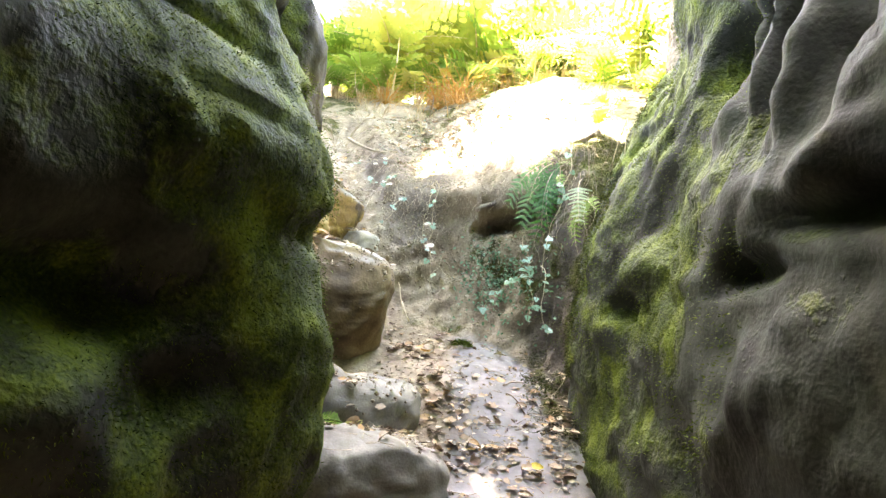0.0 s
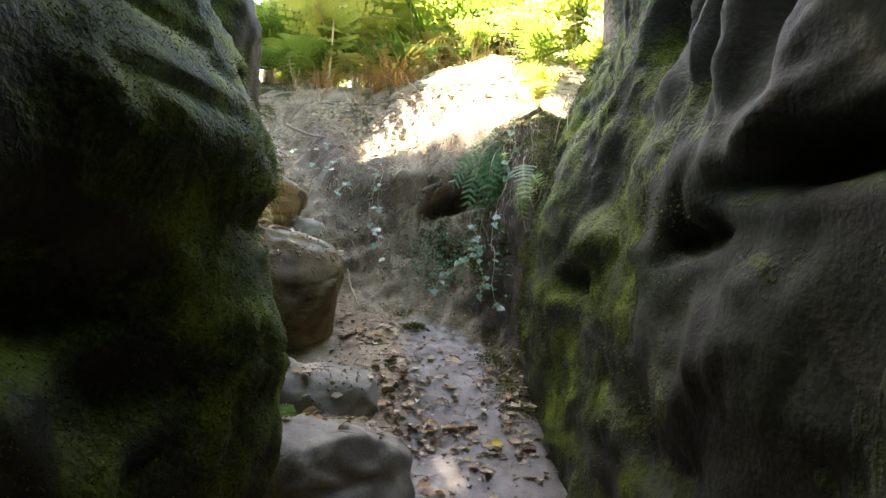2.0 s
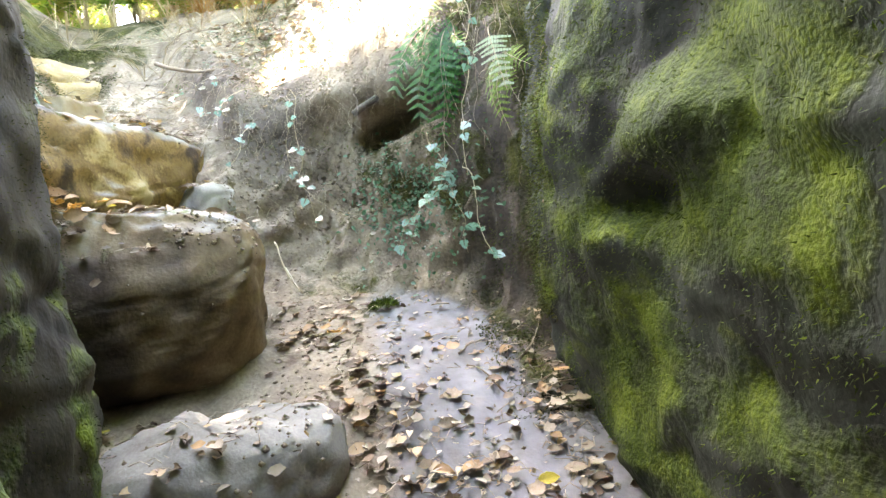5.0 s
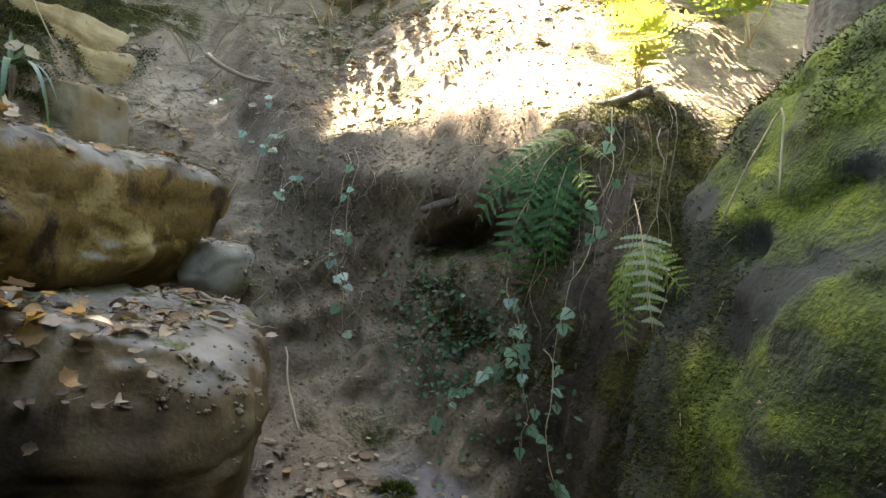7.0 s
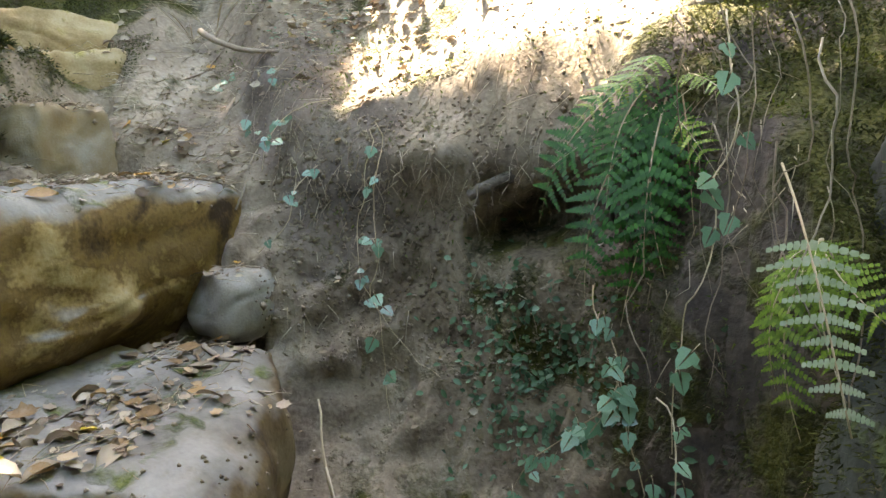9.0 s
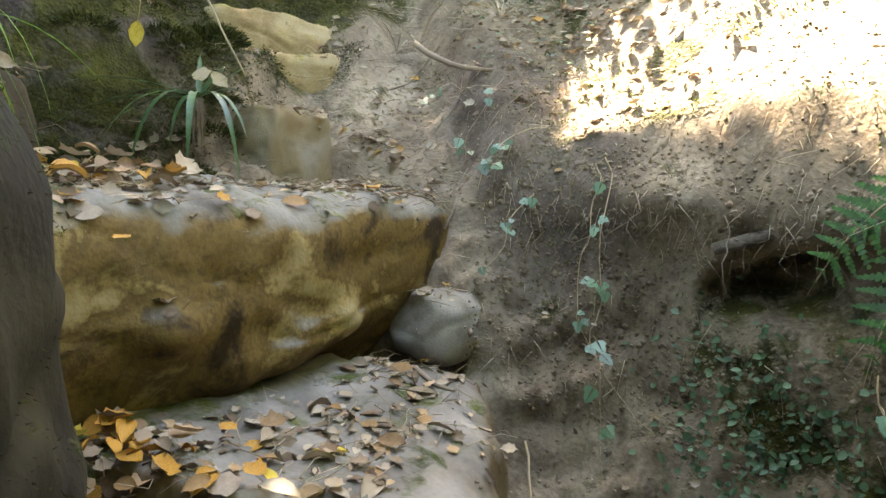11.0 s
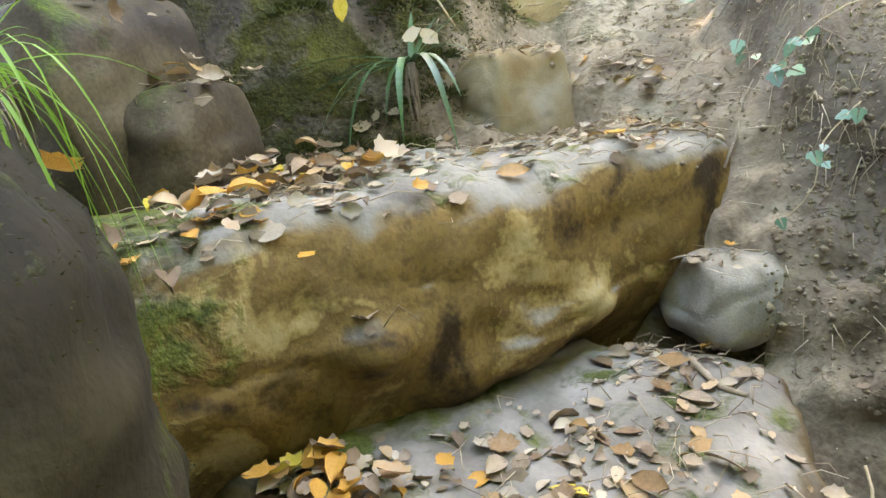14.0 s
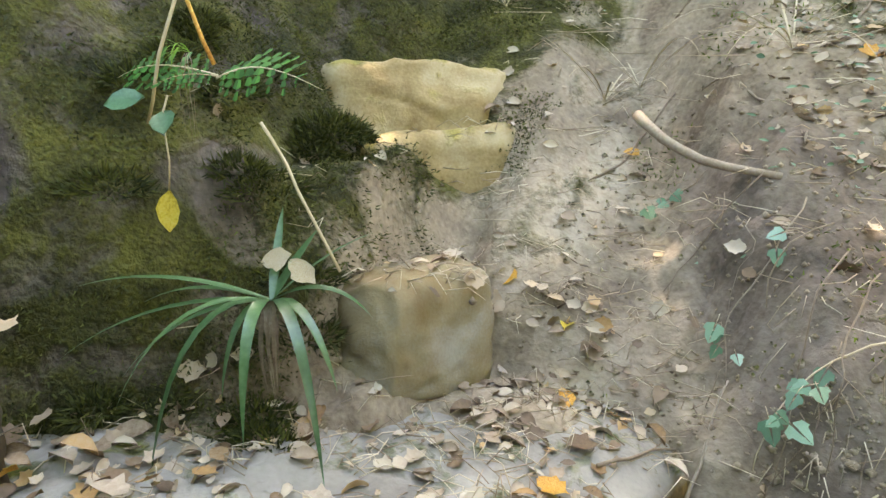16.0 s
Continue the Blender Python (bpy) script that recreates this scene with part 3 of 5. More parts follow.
rock("rock_block", (-1.92, 3.36, 2.38), (0.66, 0.5, 0.72), 10, M_DARKROCK, "dark brown smooth sandstone block", 5, 0.03, 6, 56, facets=6)
rock("rock_block", (-1.63, 3.44, 2.27), (0.34, 0.3, 0.46), 14, M_DARKROCK, "low brown shoulder of a sandstone block", 5, 0.02, 16, 48, facets=3)
rock("floor_rock", (-0.3, 2.26, 0.77), (0.72, 0.54, 0.38), 10, M_FLOORROCK, "low rounded sandstone hump in the gully floor", 2.8, 0.03, 7, 50, facets=2)
rock("floor_rock", (-0.42, 2.8, 0.97), (0.7, 0.52, 0.34), 10, M_FLOORROCK, "rounded sandstone hump beside the wall", 2.5, 0.03, 8, 50, facets=2)

for ob, lo, hi in ((LEDGE_HIGH, -0.3, -0.7), (LEDGE_LOW, 0.1, -0.4)):
    q = np.empty(len(ob.data.vertices) * 3)
    ob.data.vertices.foreach_get("co", q)
    grow(ob, (0.44 if ob is LEDGE_HIGH else 0.2) * sstep(lo, hi, q.reshape(-1, 3)[:, 0]))

# shade on the step's lower left front, put into its colour as dark brown
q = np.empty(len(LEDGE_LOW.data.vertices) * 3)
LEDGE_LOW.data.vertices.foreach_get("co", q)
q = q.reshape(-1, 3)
at = LEDGE_LOW.data.attributes.new("dark_tone", "FLOAT", "POINT")
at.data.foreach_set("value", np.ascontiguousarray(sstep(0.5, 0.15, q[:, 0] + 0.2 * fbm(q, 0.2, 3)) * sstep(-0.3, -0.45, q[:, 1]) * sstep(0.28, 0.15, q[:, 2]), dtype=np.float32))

bpy.context.view_layer.update()
DEPS = bpy.context.evaluated_depsgraph_get()
rng = np.random.RandomState(11)


def drop(x, y, z=3.2):
    """The place and normal of the ground or rock below a point."""
    hit, place, normal, _, _, _ = scene.ray_cast(DEPS, (x, y, z), (0, 0, -1))
    return (place, normal) if hit else (Vector((x, y, 0)), Vector((0, 0, 1)))


def onto(start, way):
    """The place and normal where a ray first meets the ground or rock."""
    hit, place, normal, _, _, _ = scene.ray_cast(DEPS, start, Vector(way).normalized())
    return (place, normal) if hit else (Vector(start), Vector((0, -1, 0)))


# ---- plant shapes ----
class Shape:
    """Collects points and faces for one mesh."""

    def __init__(self):
        self.v, self.f, self.m = [], [], []

    def face(self, pts, slot=0):
        n = len(self.v)
        self.v += [tuple(q) for q in pts]
        self.f.append(tuple(range(n, n + len(pts))))
        self.m.append(slot)

    def tube(self, pts, r0, r1, sides=5, slot=0):
        pts = [Vector(q) for q in pts]
        n0 = len(self.v)
        for i, q in enumerate(pts):
            d = (pts[min(i + 1, len(pts) - 1)] - pts[max(i - 1, 0)]).normalized()
            a = d.orthogonal().normalized() if i == 0 else (a - d * a.dot(d)).normalized()
            b = d.cross(a)
            r = r0 + (r1 - r0) * i / (len(pts) - 1)
            for k in range(sides):
                w = 2 * math.pi * k / sides
                self.v.append(tuple(q + a * (r * math.cos(w)) + b * (r * math.sin(w))))
        for i in range(len(pts) - 1):
            for k in range(sides):
                j = n0 + i * sides
                self.f.append((j + k, j + (k + 1) % sides, j + sides + (k + 1) % sides, j + sides + k))
                self.m.append(slot)
        self.f.append(tuple(n0 + k for k in range(sides))[::-1])
        self.f.append(tuple(n0 + (len(pts) - 1) * sides + k for k in range(sides)))
        self.m += [slot, slot]

    def ribbon(self, pts, width, side, fold=0.25, slot=0, taper=1.0):
        """A blade along pts with a folded middle; side: a vector across it."""
        pts = [Vector(q) for q in pts]
        n0, n = len(self.v), len(pts)
        for i, q in enumerate(pts):
            d = (pts[min(i + 1, n - 1)] - pts[max(i - 1, 0)]).normalized()
            a = (Vector(side) - d * d.dot(Vector(side))).normalized()
            up = a.cross(d)
            t = i / (n - 1)
            w = width * min(1.0, 0.45 + 2.5 * t) * (1 - t ** 3 * taper) * 0.5
            self.v += [tuple(q - a * w + up * (w * fold)), tuple(q), tuple(q + a * w + up * (w * fold))]
        for i in range(n - 1):
            j = n0 + 3 * i
            self.f += [(j, j + 1, j + 4, j + 3), (j + 1, j + 2, j + 5, j + 4)]
            self.m += [slot, slot]

    def mesh(self, name, *mats):
        me = bpy.data.meshes.new(name)
        me.from_pydata(self.v, [], self.f)
        for m in mats:
            me.materials.append(m)
        me.polygons.foreach_set("material_index", self.m)
        me.polygons.foreach_set("use_smooth", [True] * len(self.f))
        me.update()
        return me


def part(name, shape, mats, parent, label=""):
    mats = mats if isinstance(mats, (list, tuple)) else [mats]
    me = shape.mesh(name, *mats) if isinstance(shape, Shape) else shape
    ob = new(name, me)
    ob.parent = parent
    if label:
        ob["label"] = label
    return ob


def thing(name, place, label, category, group=""):
    ob = new(name)
    ob.empty_display_size = 0.05
    ob.location = place
    return tagged(ob, label, category, group)


def aim(p, q, up=(0, 0, 1)):
    """A pose at p with x towards q and z near up."""
    x = (Vector(q) - Vector(p)).normalized()
    z = (Vector(up) - x * x.dot(Vector(up))).normalized()
    y = z.cross(x)
    return Matrix(((x[0], y[0], z[0], p[0]), (x[1], y[1], z[1], p[1]), (x[2], y[2], z[2], p[2]), (0, 0, 0, 1)))


def frond(pairs, width, droop, detail, seed, start=0.12):
    """A fern frond one unit long along x: a stalk and pairs of pinnae, each with its own pinnules."""
    r = random.Random(seed)
    sh = Shape()

    def axis(t):
        return Vector((t, 0.03 * math.sin(3 * t + seed), droop * (0.25 * math.sin(math.pi * t) - 0.12 * t * t)))
    sh.tube([axis(k / 10) for k in range(11)], 0.009, 0.002, 4, 1)
    for i in range(pairs):
        t = start + (1 - start) * i / pairs
        reach = width * (math.sin(math.pi * min(1, 0.22 + 0.8 * (t - start) / (1 - start))) ** 0.8) * r.uniform(0.88, 1.08)
        if i > pairs - 3:
            reach *= 0.6
        root = axis(t)
        for s in (-1, 1):
            fwd = r.uniform(0.3, 0.5)
            d = Vector((fwd, s, r.uniform(-0.25, 0.05))).normalized()
            across = Vector((d[1] * s, -d[0] * s, 0)).normalized() * 1.0
            n = detail
            bw = reach / n * 1.05
            for k in range(n):
                u0 = k / n
                c0 = root + d * (reach * u0) + Vector((0, 0, -0.25 * reach * u0 * u0 * droop))
                c1 = root + d * (reach * (u0 + 1.0 / n)) + Vector((0, 0, -0.25 * reach * u0 * u0 * droop))
                w = reach * 0.15 * (1 - u0 ** 1.5 * 0.85) * r.uniform(0.85, 1.1)
                for e in (-1, 1):
                    tip = c0 + across * (w * e) + d * (bw * 0.75)
                    sh.face([c0, c0 + across * (w * e * 0.6) + d * (bw * 0.05), tip, c1] if e > 0 else [c0, c1, tip, c0 + across * (w * e * 0.6) + d * (bw * 0.05)])
    return sh


FRONDS = [frond(12, 0.25, 0.6, 8, 3), frond(11, 0.27, 0.9, 8, 8), frond(13, 0.23, 0.4, 8, 21)]
FROND_MESH = [f.mesh("frond", M_FERN, M_STRAW) for f in FRONDS]
FROND_YELLOW = [f.mesh("frond", M_FERN_YELLOW, M_STRAW) for f in FRONDS]
SPRIG = frond(9, 0.3, 0.5, 3, 12, 0.1).mesh("frond", M_FERN, M_STRAW)
BRACKEN = [frond(13, 0.34, 1.6, 6, 5, 0.22), frond(12, 0.38, 1.2, 6, 15, 0.25), frond(14, 0.3, 2.0, 6, 25, 0.2)]
BRACKEN_MESH = [f.mesh("frond", M_BRACKEN, M_STRAW) for f in BRACKEN]
BRACKEN_DRY_MESH = [f.mesh("frond", M_BRACKEN_DRY, M_STRAW) for f in BRACKEN]


def set_frond(parent, me, root, tip, up=(0, 0, 1), wide=1.0):
    """A frond from root to tip (world), under its plant, which stands unturned."""
    ob = new("frond", me)
    ob.parent = parent
    length = (Vector(tip) - Vector(root)).length
    ob.matrix_local = Matrix.Translation(-parent.location) @ aim(root, tip, up) @ Matrix.Diagonal((length, length * wide, length, 1))
    return ob


# ---- fern on the bank ----
root = (0.56, 3.69, 2.43)
fern = thing("fern", root, "lush green fern hanging from the earth bank", "fern")
# upper fronds get the yellower green, light on the fern's top put into colour
for k, (tip, lit_top) in enumerate([((0.29, 3.8, 2.08), 0), ((0.36, 3.62, 2.3), 1), ((0.48, 3.64, 1.85), 0), ((0.38, 3.68, 1.92), 0), ((0.63, 3.5, 2.2), 1), ((0.6, 3.52, 2.08), 0), ((0.42, 3.58, 2.14), 0),
                                  ((0.5, 3.55, 2.0), 0), ((0.31, 3.72, 2.2), 0), ((0.55, 3.58, 1.95), 0), ((0.44, 3.54, 2.34), 1), ((0.66, 3.5, 2.34), 1)]):
    set_frond(fern, (FROND_YELLOW if lit_top else FROND_MESH)[k % 3], (root[0] + 0.015 * (k % 3), root[1], root[2] - 0.03 * (k % 5)), tip, (-0.3 + 0.25 * (k % 3 - 1), -0.8, 0.5 + 0.2 * (k % 2)), 0.85)
root = (0.7, 3.28, 2.1)
fern = thing("fern", root, "yellow-green small fern on the mossy bank", "fern")
for k, tip in enumerate([(0.6, 3.22, 1.88), (0.66, 3.12, 1.9), (0.72, 3.05, 1.98), (0.6, 3.25, 1.98), (0.64, 3.14, 2.04), (0.63, 3.2, 1.8)]):
    set_frond(fern, FROND_YELLOW[(k + 1) % 3], root, tip, (-0.8, -0.4, 0.4), 0.8)
# a bleached frond bent down from the bank, its pinnae in pairs towards the tip
P0, P1 = Vector((0.666, 3.34, 2.22)), Vector((0.6, 3.0, 1.905))
pale = thing("dry_fern_frond", P0, "pale bleached fern frond hanging upside down from the bank", "fern")


def pale_axis(t):
    return (P1 - P0) * t + Vector((-0.02, -0.03, 0.05)) * math.sin(math.pi * t)


sh = Shape()
sh.tube([pale_axis(k / 8) for k in range(9)], 0.0022, 0.0012)
part("stalk", sh, M_STRAW, pale)
for k in range(9):
    r0 = pale_axis(0.48 + 0.058 * k)
    for s in (-1, 1):
        ln = (0.062 + 0.012 * math.sin(k * 2.3 + s)) * (1 - 0.07 * k)
        d = Vector((0.8 * s, -0.45 * s, -0.12 - 0.05 * (k % 3))).normalized()
        w_ = Vector((0.12, 0.1, 0.98))
        sh = Shape()
        for j in range(6):
            c = r0 + d * (ln * j / 6) + Vector((0, 0, -0.1 * ln * (j / 6) ** 2))
            w = 0.0075 * (1 - 0.1 * j)
            for e in (-1, 1):
                sh.face([c, c + d * (ln * 0.05) + w_ * (e * w), c + d * (ln * 0.16) + w_ * (e * w * 0.85), c + d * (ln * 0.17)])
        part("pinna", sh, M_PALE, pale)


# ---- ivy and hanging vines ----
def ivy_leaf():
    sh = Shape()
    ring = [(0, 0.06), (0.1, 0.4), (0.38, 0.48), (0.45, 0.34), (0.75, 0.26), (1.05, 0.0)]
    pts = [(x_, y_, -0.25 * y_ * y_ - 0.1 * x_ * x_) for x_, y_ in ring]
    low = [(x_, -y_, z_) for x_, y_, z_ in pts]
    sh.face([pts[0], pts[5], pts[4], pts[3], pts[2], pts[1]][::-1])
    sh.face([low[0], low[5], low[4], low[3], low[2], low[1]])
    sh.tube([(-0.5, 0, -0.15), (-0.2, 0, 0.02), (0.1, 0, 0)], 0.02, 0.012, 4, 1)
    return sh.mesh("leaf", M_IVY, M_STRAW)


IVY = ivy_leaf()


def vine(name, pts, radius, leaves, size, label, seed, mat=None, wiggle=0.02, category="vine"):
    """A hanging stem along pts, with single leaves turned outward from the bank."""
    r = random.Random(seed)
    ob = thing(name, pts[0], label, category)
    line = catmull(pts, 0.03)
    q = line + np.stack([fbm(line, 0.12, 2, shift=seed + k) * wiggle for k in range(3)], 1) - np.array(pts[0])
    sh = Shape()
    sh.tube(q.tolist(), radius * 0.65, radius * 0.35)
    part("stem", sh, mat or M_STRAW, ob)
    for k in range(leaves):
        i = r.randrange(2, len(q) - 1)
        c = Vector(q[i]) + Vector((r.uniform(-0.02, 0.02), -r.uniform(0.01, 0.035), r.uniform(-0.015, 0.015)))
        out = Vector((r.uniform(-0.9, 0.9), -0.5, -r.uniform(0.1, 0.9)))
        leaf = new("leaf", IVY)
        leaf.parent = ob
        leaf.matrix_local = aim(c, c + out, (r.uniform(-0.4, 0.4), -0.8, 0.7)) @ Matrix.Scale(size * r.uniform(0.6, 1.3), 4)
    return ob


vine("ivy_vine", [(-0.13, 4.24, 2.36), (-0.13, 4.1, 2.2), (-0.12, 4.03, 2.0), (-0.14, 3.95, 1.85), (-0.1, 3.88, 1.68), (-0.11, 3.84, 1.55)], 0.003, 12, 0.035,
     "thin ivy stem with small leaves hanging over earth", 1)
vine("ivy_vine", [(-0.16, 4.26, 2.34), (-0.18, 4.1, 2.15), (-0.19, 4.04, 1.98), (-0.15, 4.0, 1.85), (-0.06, 3.92, 1.72), (0.02, 3.88, 1.66)], 0.0025, 8, 0.032,
     "thin ivy stem with small leaves hanging over earth", 2)
vine("ivy_vine", [(0.42, 3.7, 1.95), (0.43, 3.6, 1.8), (0.46, 3.53, 1.68), (0.47, 3.47, 1.55), (0.46, 3.42, 1.42)], 0.003, 22, 0.036, "ivy stem with broad blue-green leaves on the bank", 3)
vine("ivy_vine", [(0.48, 3.58, 1.8), (0.4, 3.56, 1.7), (0.34, 3.56, 1.66), (0.27, 3.57, 1.6), (0.22, 3.6, 1.5)], 0.003, 20, 0.036, "ivy stem with broad blue-green leaves on the bank", 4)
vine("ivy_vine", [(0.5, 3.5, 1.75), (0.52, 3.42, 1.62), (0.5, 3.36, 1.5), (0.53, 3.3, 1.38)], 0.003, 9, 0.034, "ivy stem with broad blue-green leaves on the bank", 5)
vine("ivy_vine", [(0.62, 3.5, 2.5), (0.61, 3.42, 2.36), (0.58, 3.4, 2.2), (0.56, 3.38, 2.05), (0.52, 3.38, 1.9), (0.5, 3.36, 1.7)], 0.003, 9, 0.04, "long ivy stem trailing through the fern", 6)
vine("ivy_vine", [(-0.32, 4.42, 2.44), (-0.4, 4.36, 2.42), (-0.5, 4.28, 2.32), (-0.52, 4.25, 2.22)], 0.003, 9, 0.035, "ivy stem with small leaves over the bank edge", 7)
vine("ivy_vine", [(-0.3, 4.36, 2.36), (-0.36, 4.25, 2.2), (-0.42, 4.16, 2.08), (-0.5, 4.12, 2.0)], 0.0035, 7, 0.032, "ivy stem with small leaves over bare earth", 8)
for k, (x0, y0, z0, ln) in enumerate([(-0.37, 4.36, 2.4, 0.32), (-0.47, 4.33, 2.36, 0.22), (-0.24, 4.25, 2.3, 0.28), (0.16, 4.0, 2.24, 0.22), (0.66, 3.42, 2.5, 0.42), (0.6, 3.45, 2.52, 0.35),
                                      (0.72, 3.28, 2.48, 0.4), (0.56, 3.55, 2.5, 0.25), (-0.58, 4.55, 2.6, 0.16), (-0.66, 4.58, 2.64, 0.12), (0.69, 3.2, 2.1, 0.4), (0.5, 3.62, 2.1, 0.35),
                                      (0.58, 3.5, 2.5, 0.5), (0.63, 3.4, 2.48, 0.55), (0.68, 3.34, 2.46, 0.5), (0.66, 3.26, 2.42, 0.45), (0.71, 3.3, 2.48, 0.35), (0.74, 3.18, 2.44, 0.3), (0.6, 3.46, 2.3, 0.45), (0.65, 3.36, 2.25, 0.4), (0.03, 4.05, 2.26, 0.16), (0.1, 4.03, 2.25, 0.13), (0.2, 4.0, 2.27, 0.15), (-0.05, 4.1, 2.26, 0.15), (0.3, 3.92, 2.3, 0.2)]):
    vine("hanging_root", [(x0, y0, z0), (x0 + 0.01, y0 - 0.05, z0 - ln * 0.35), (x0 - 0.02, y0 - 0.07, z0 - ln * 0.7), (x0, y0 - 0.09, z0 - ln)], 0.0014 + 0.0006 * (k % 4), 0, 0.03,
         "thin pale root hanging from the earth edge", 20 + k, M_ROOT, 0.03, "root")

for k, (x0, y0, x1, y1) in enumerate([(-0.6, 4.68, -0.74, 4.56), (-0.5, 4.62, -0.6, 4.42), (-0.42, 4.52, -0.5, 4.3), (-0.36, 4.5, -0.42, 4.26), (-0.7, 4.8, -0.84, 4.74), (-0.46, 4.56, -0.62, 4.4), (-0.33, 4.44, -0.4, 4.2)]):
    pts = []
    for t in (0, 0.3, 0.6, 1):
        q = drop(x0 + (x1 - x0) * t, y0 + (y1 - y0) * t)[0]
        pts.append((q.x, q.y - 0.012, q.z + 0.014))
    vine("ivy_vine" if k % 3 == 1 else "hanging_root", pts, 0.0028, 6 if k % 3 == 1 else 0, 0.034, "thin ivy stem trailing down bare earth" if k % 3 == 1 else "thin pale root trailing over the earth bank", 60 + k, M_ROOT, 0.025,
         "vine" if k % 3 == 1 else "root")


# ---- sticks, straws and logs ----
def stick(name, pts, r0, r1, mat, label, category="stick", wiggle=0.006, seed=0):
    line = catmull(pts, 0.04)
    q = line + np.stack([fbm(line, 0.1, 2, shift=seed + 7 * k) * wiggle for k in range(3)], 1)
    sh = Shape()
    sh.tube((q - q[0]).tolist(), r0, r1, 7)
    ob = new(name, sh.mesh(name, mat))
    ob.location = q[0]
    return tagged(ob, label, category)


stick("dead_branch", [(-0.87, 4.74, 2.76), (-0.76, 4.68, 2.7), (-0.66, 4.68, 2.665), (-0.55, 4.67, 2.655)], 0.013, 0.008, M_ROOT, "grey barkless branch lying at the bank edge", "branch")
stick("straw_stem", [(-0.3, 3.86, 1.62), (-0.26, 3.74, 1.5), (-0.2, 3.64, 1.385)], 0.003, 0.004, M_STRAW, "pale dry reed stem leaning on the step")
stick("straw_stem", [(-0.25, 3.72, 1.5), (-0.2, 3.63, 1.39)], 0.003, 0.003, M_STRAW, "pale dry reed stem leaning on the step", seed=3)
stick("bark_piece", [tuple(drop(x_, y_)[0] + Vector((0, 0, 0.007))) for x_, y_ in ((-0.6, 3.88), (-0.57, 3.85), (-0.53, 3.82), (-0.48, 3.81))], 0.009, 0.005, M_ROOT, "curled grey piece of bark lying on the step", "bark", 0.01, 5)
stick("straw_stem", [(0.735, 2.99, 2.18), (0.75, 2.95, 2.3), (0.77, 2.9, 2.41), (0.765, 2.87, 2.34), (0.755, 2.85, 2.22)], 0.003, 0.002, M_STRAW, "pale dry stalk bent into an arch on moss")
stick("straw_stem", [(-1.17, 4.0, 2.55), (-1.24, 3.99, 2.68), (-1.29, 3.98, 2.79)], 0.0025, 0.003, M_STRAW, "long white dry stalk leaning on the mossy bank")
stick("straw_stem", [(-1.42, 4.0, 2.88), (-1.5, 3.98, 3.08)], 0.004, 0.003, M_ORANGE, "orange-brown dry stalk above a small plant")
stick("straw_stem", [(-1.52, 3.93, 2.78), (-1.46, 3.93, 2.9), (-1.43, 3.98, 3.06)], 0.003, 0.003, M_STRAW, "white dry stalk on the mossy bank")
stick("log", [(0.14, 4.0, 2.14), (0.25, 3.97, 2.185), (0.36, 3.94, 2.23), (0.5, 3.9, 2.28)], 0.016, 0.024, M_BARK, "old root running under the earth lip", "root")
stick("log", [(0.42, 3.98, 2.52), (0.56, 3.86, 2.55), (0.7, 3.74, 2.56), (0.82, 3.66, 2.6)], 0.014, 0.018, M_BARK, "fallen branch along the sunlit bank edge", "branch")
stick("dead_branch", [(0.44, 4.12, 2.66), (0.5, 4.02, 2.6), (0.53, 3.92, 2.53)], 0.008, 0.012, M_ROOT, "short dead branch on the sunlit slope", "branch")
for k, (x0, y0, ang, ln) in enumerate([(-0.98, 4.78, 60, 0.3), (-0.7, 4.95, 20, 0.35), (-0.45, 5.1, 70, 0.3), (-0.25, 5.25, 110, 0.4), (-0.9, 5.2, 30, 0.3), (0.2, 4.6, 60, 0.3), (0.1, 5.2, 140, 0.35), (-0.55, 4.85, 150, 0.25),
                                      (0.3, 3.1, 40, 0.15), (0.42, 2.9, 120, 0.18), (0.1, 2.85, 60, 0.2), (0.5, 3.05, 50, 0.2), (-0.15, 3.3, 20, 0.2), (-0.75, 4.15, 60, 0.2), (-0.62, 4.25, 75, 0.18)]):
    a, b = Vector((x0, y0, 0)), Vector((x0 + ln * math.cos(radians(ang)), y0 + ln * math.sin(radians(ang)), 0))
    pts = []
    for t in (0, 0.33, 0.66, 1):
        q = a.lerp(b, t)
        pts.append(tuple(drop(q.x, q.y)[0] + Vector((0, 0, 0.006))))
    stick("twig", pts, 0.004, 0.002, M_ROOT, "thin dry twig lying on the earth", "twig", 0.01, 30 + k)


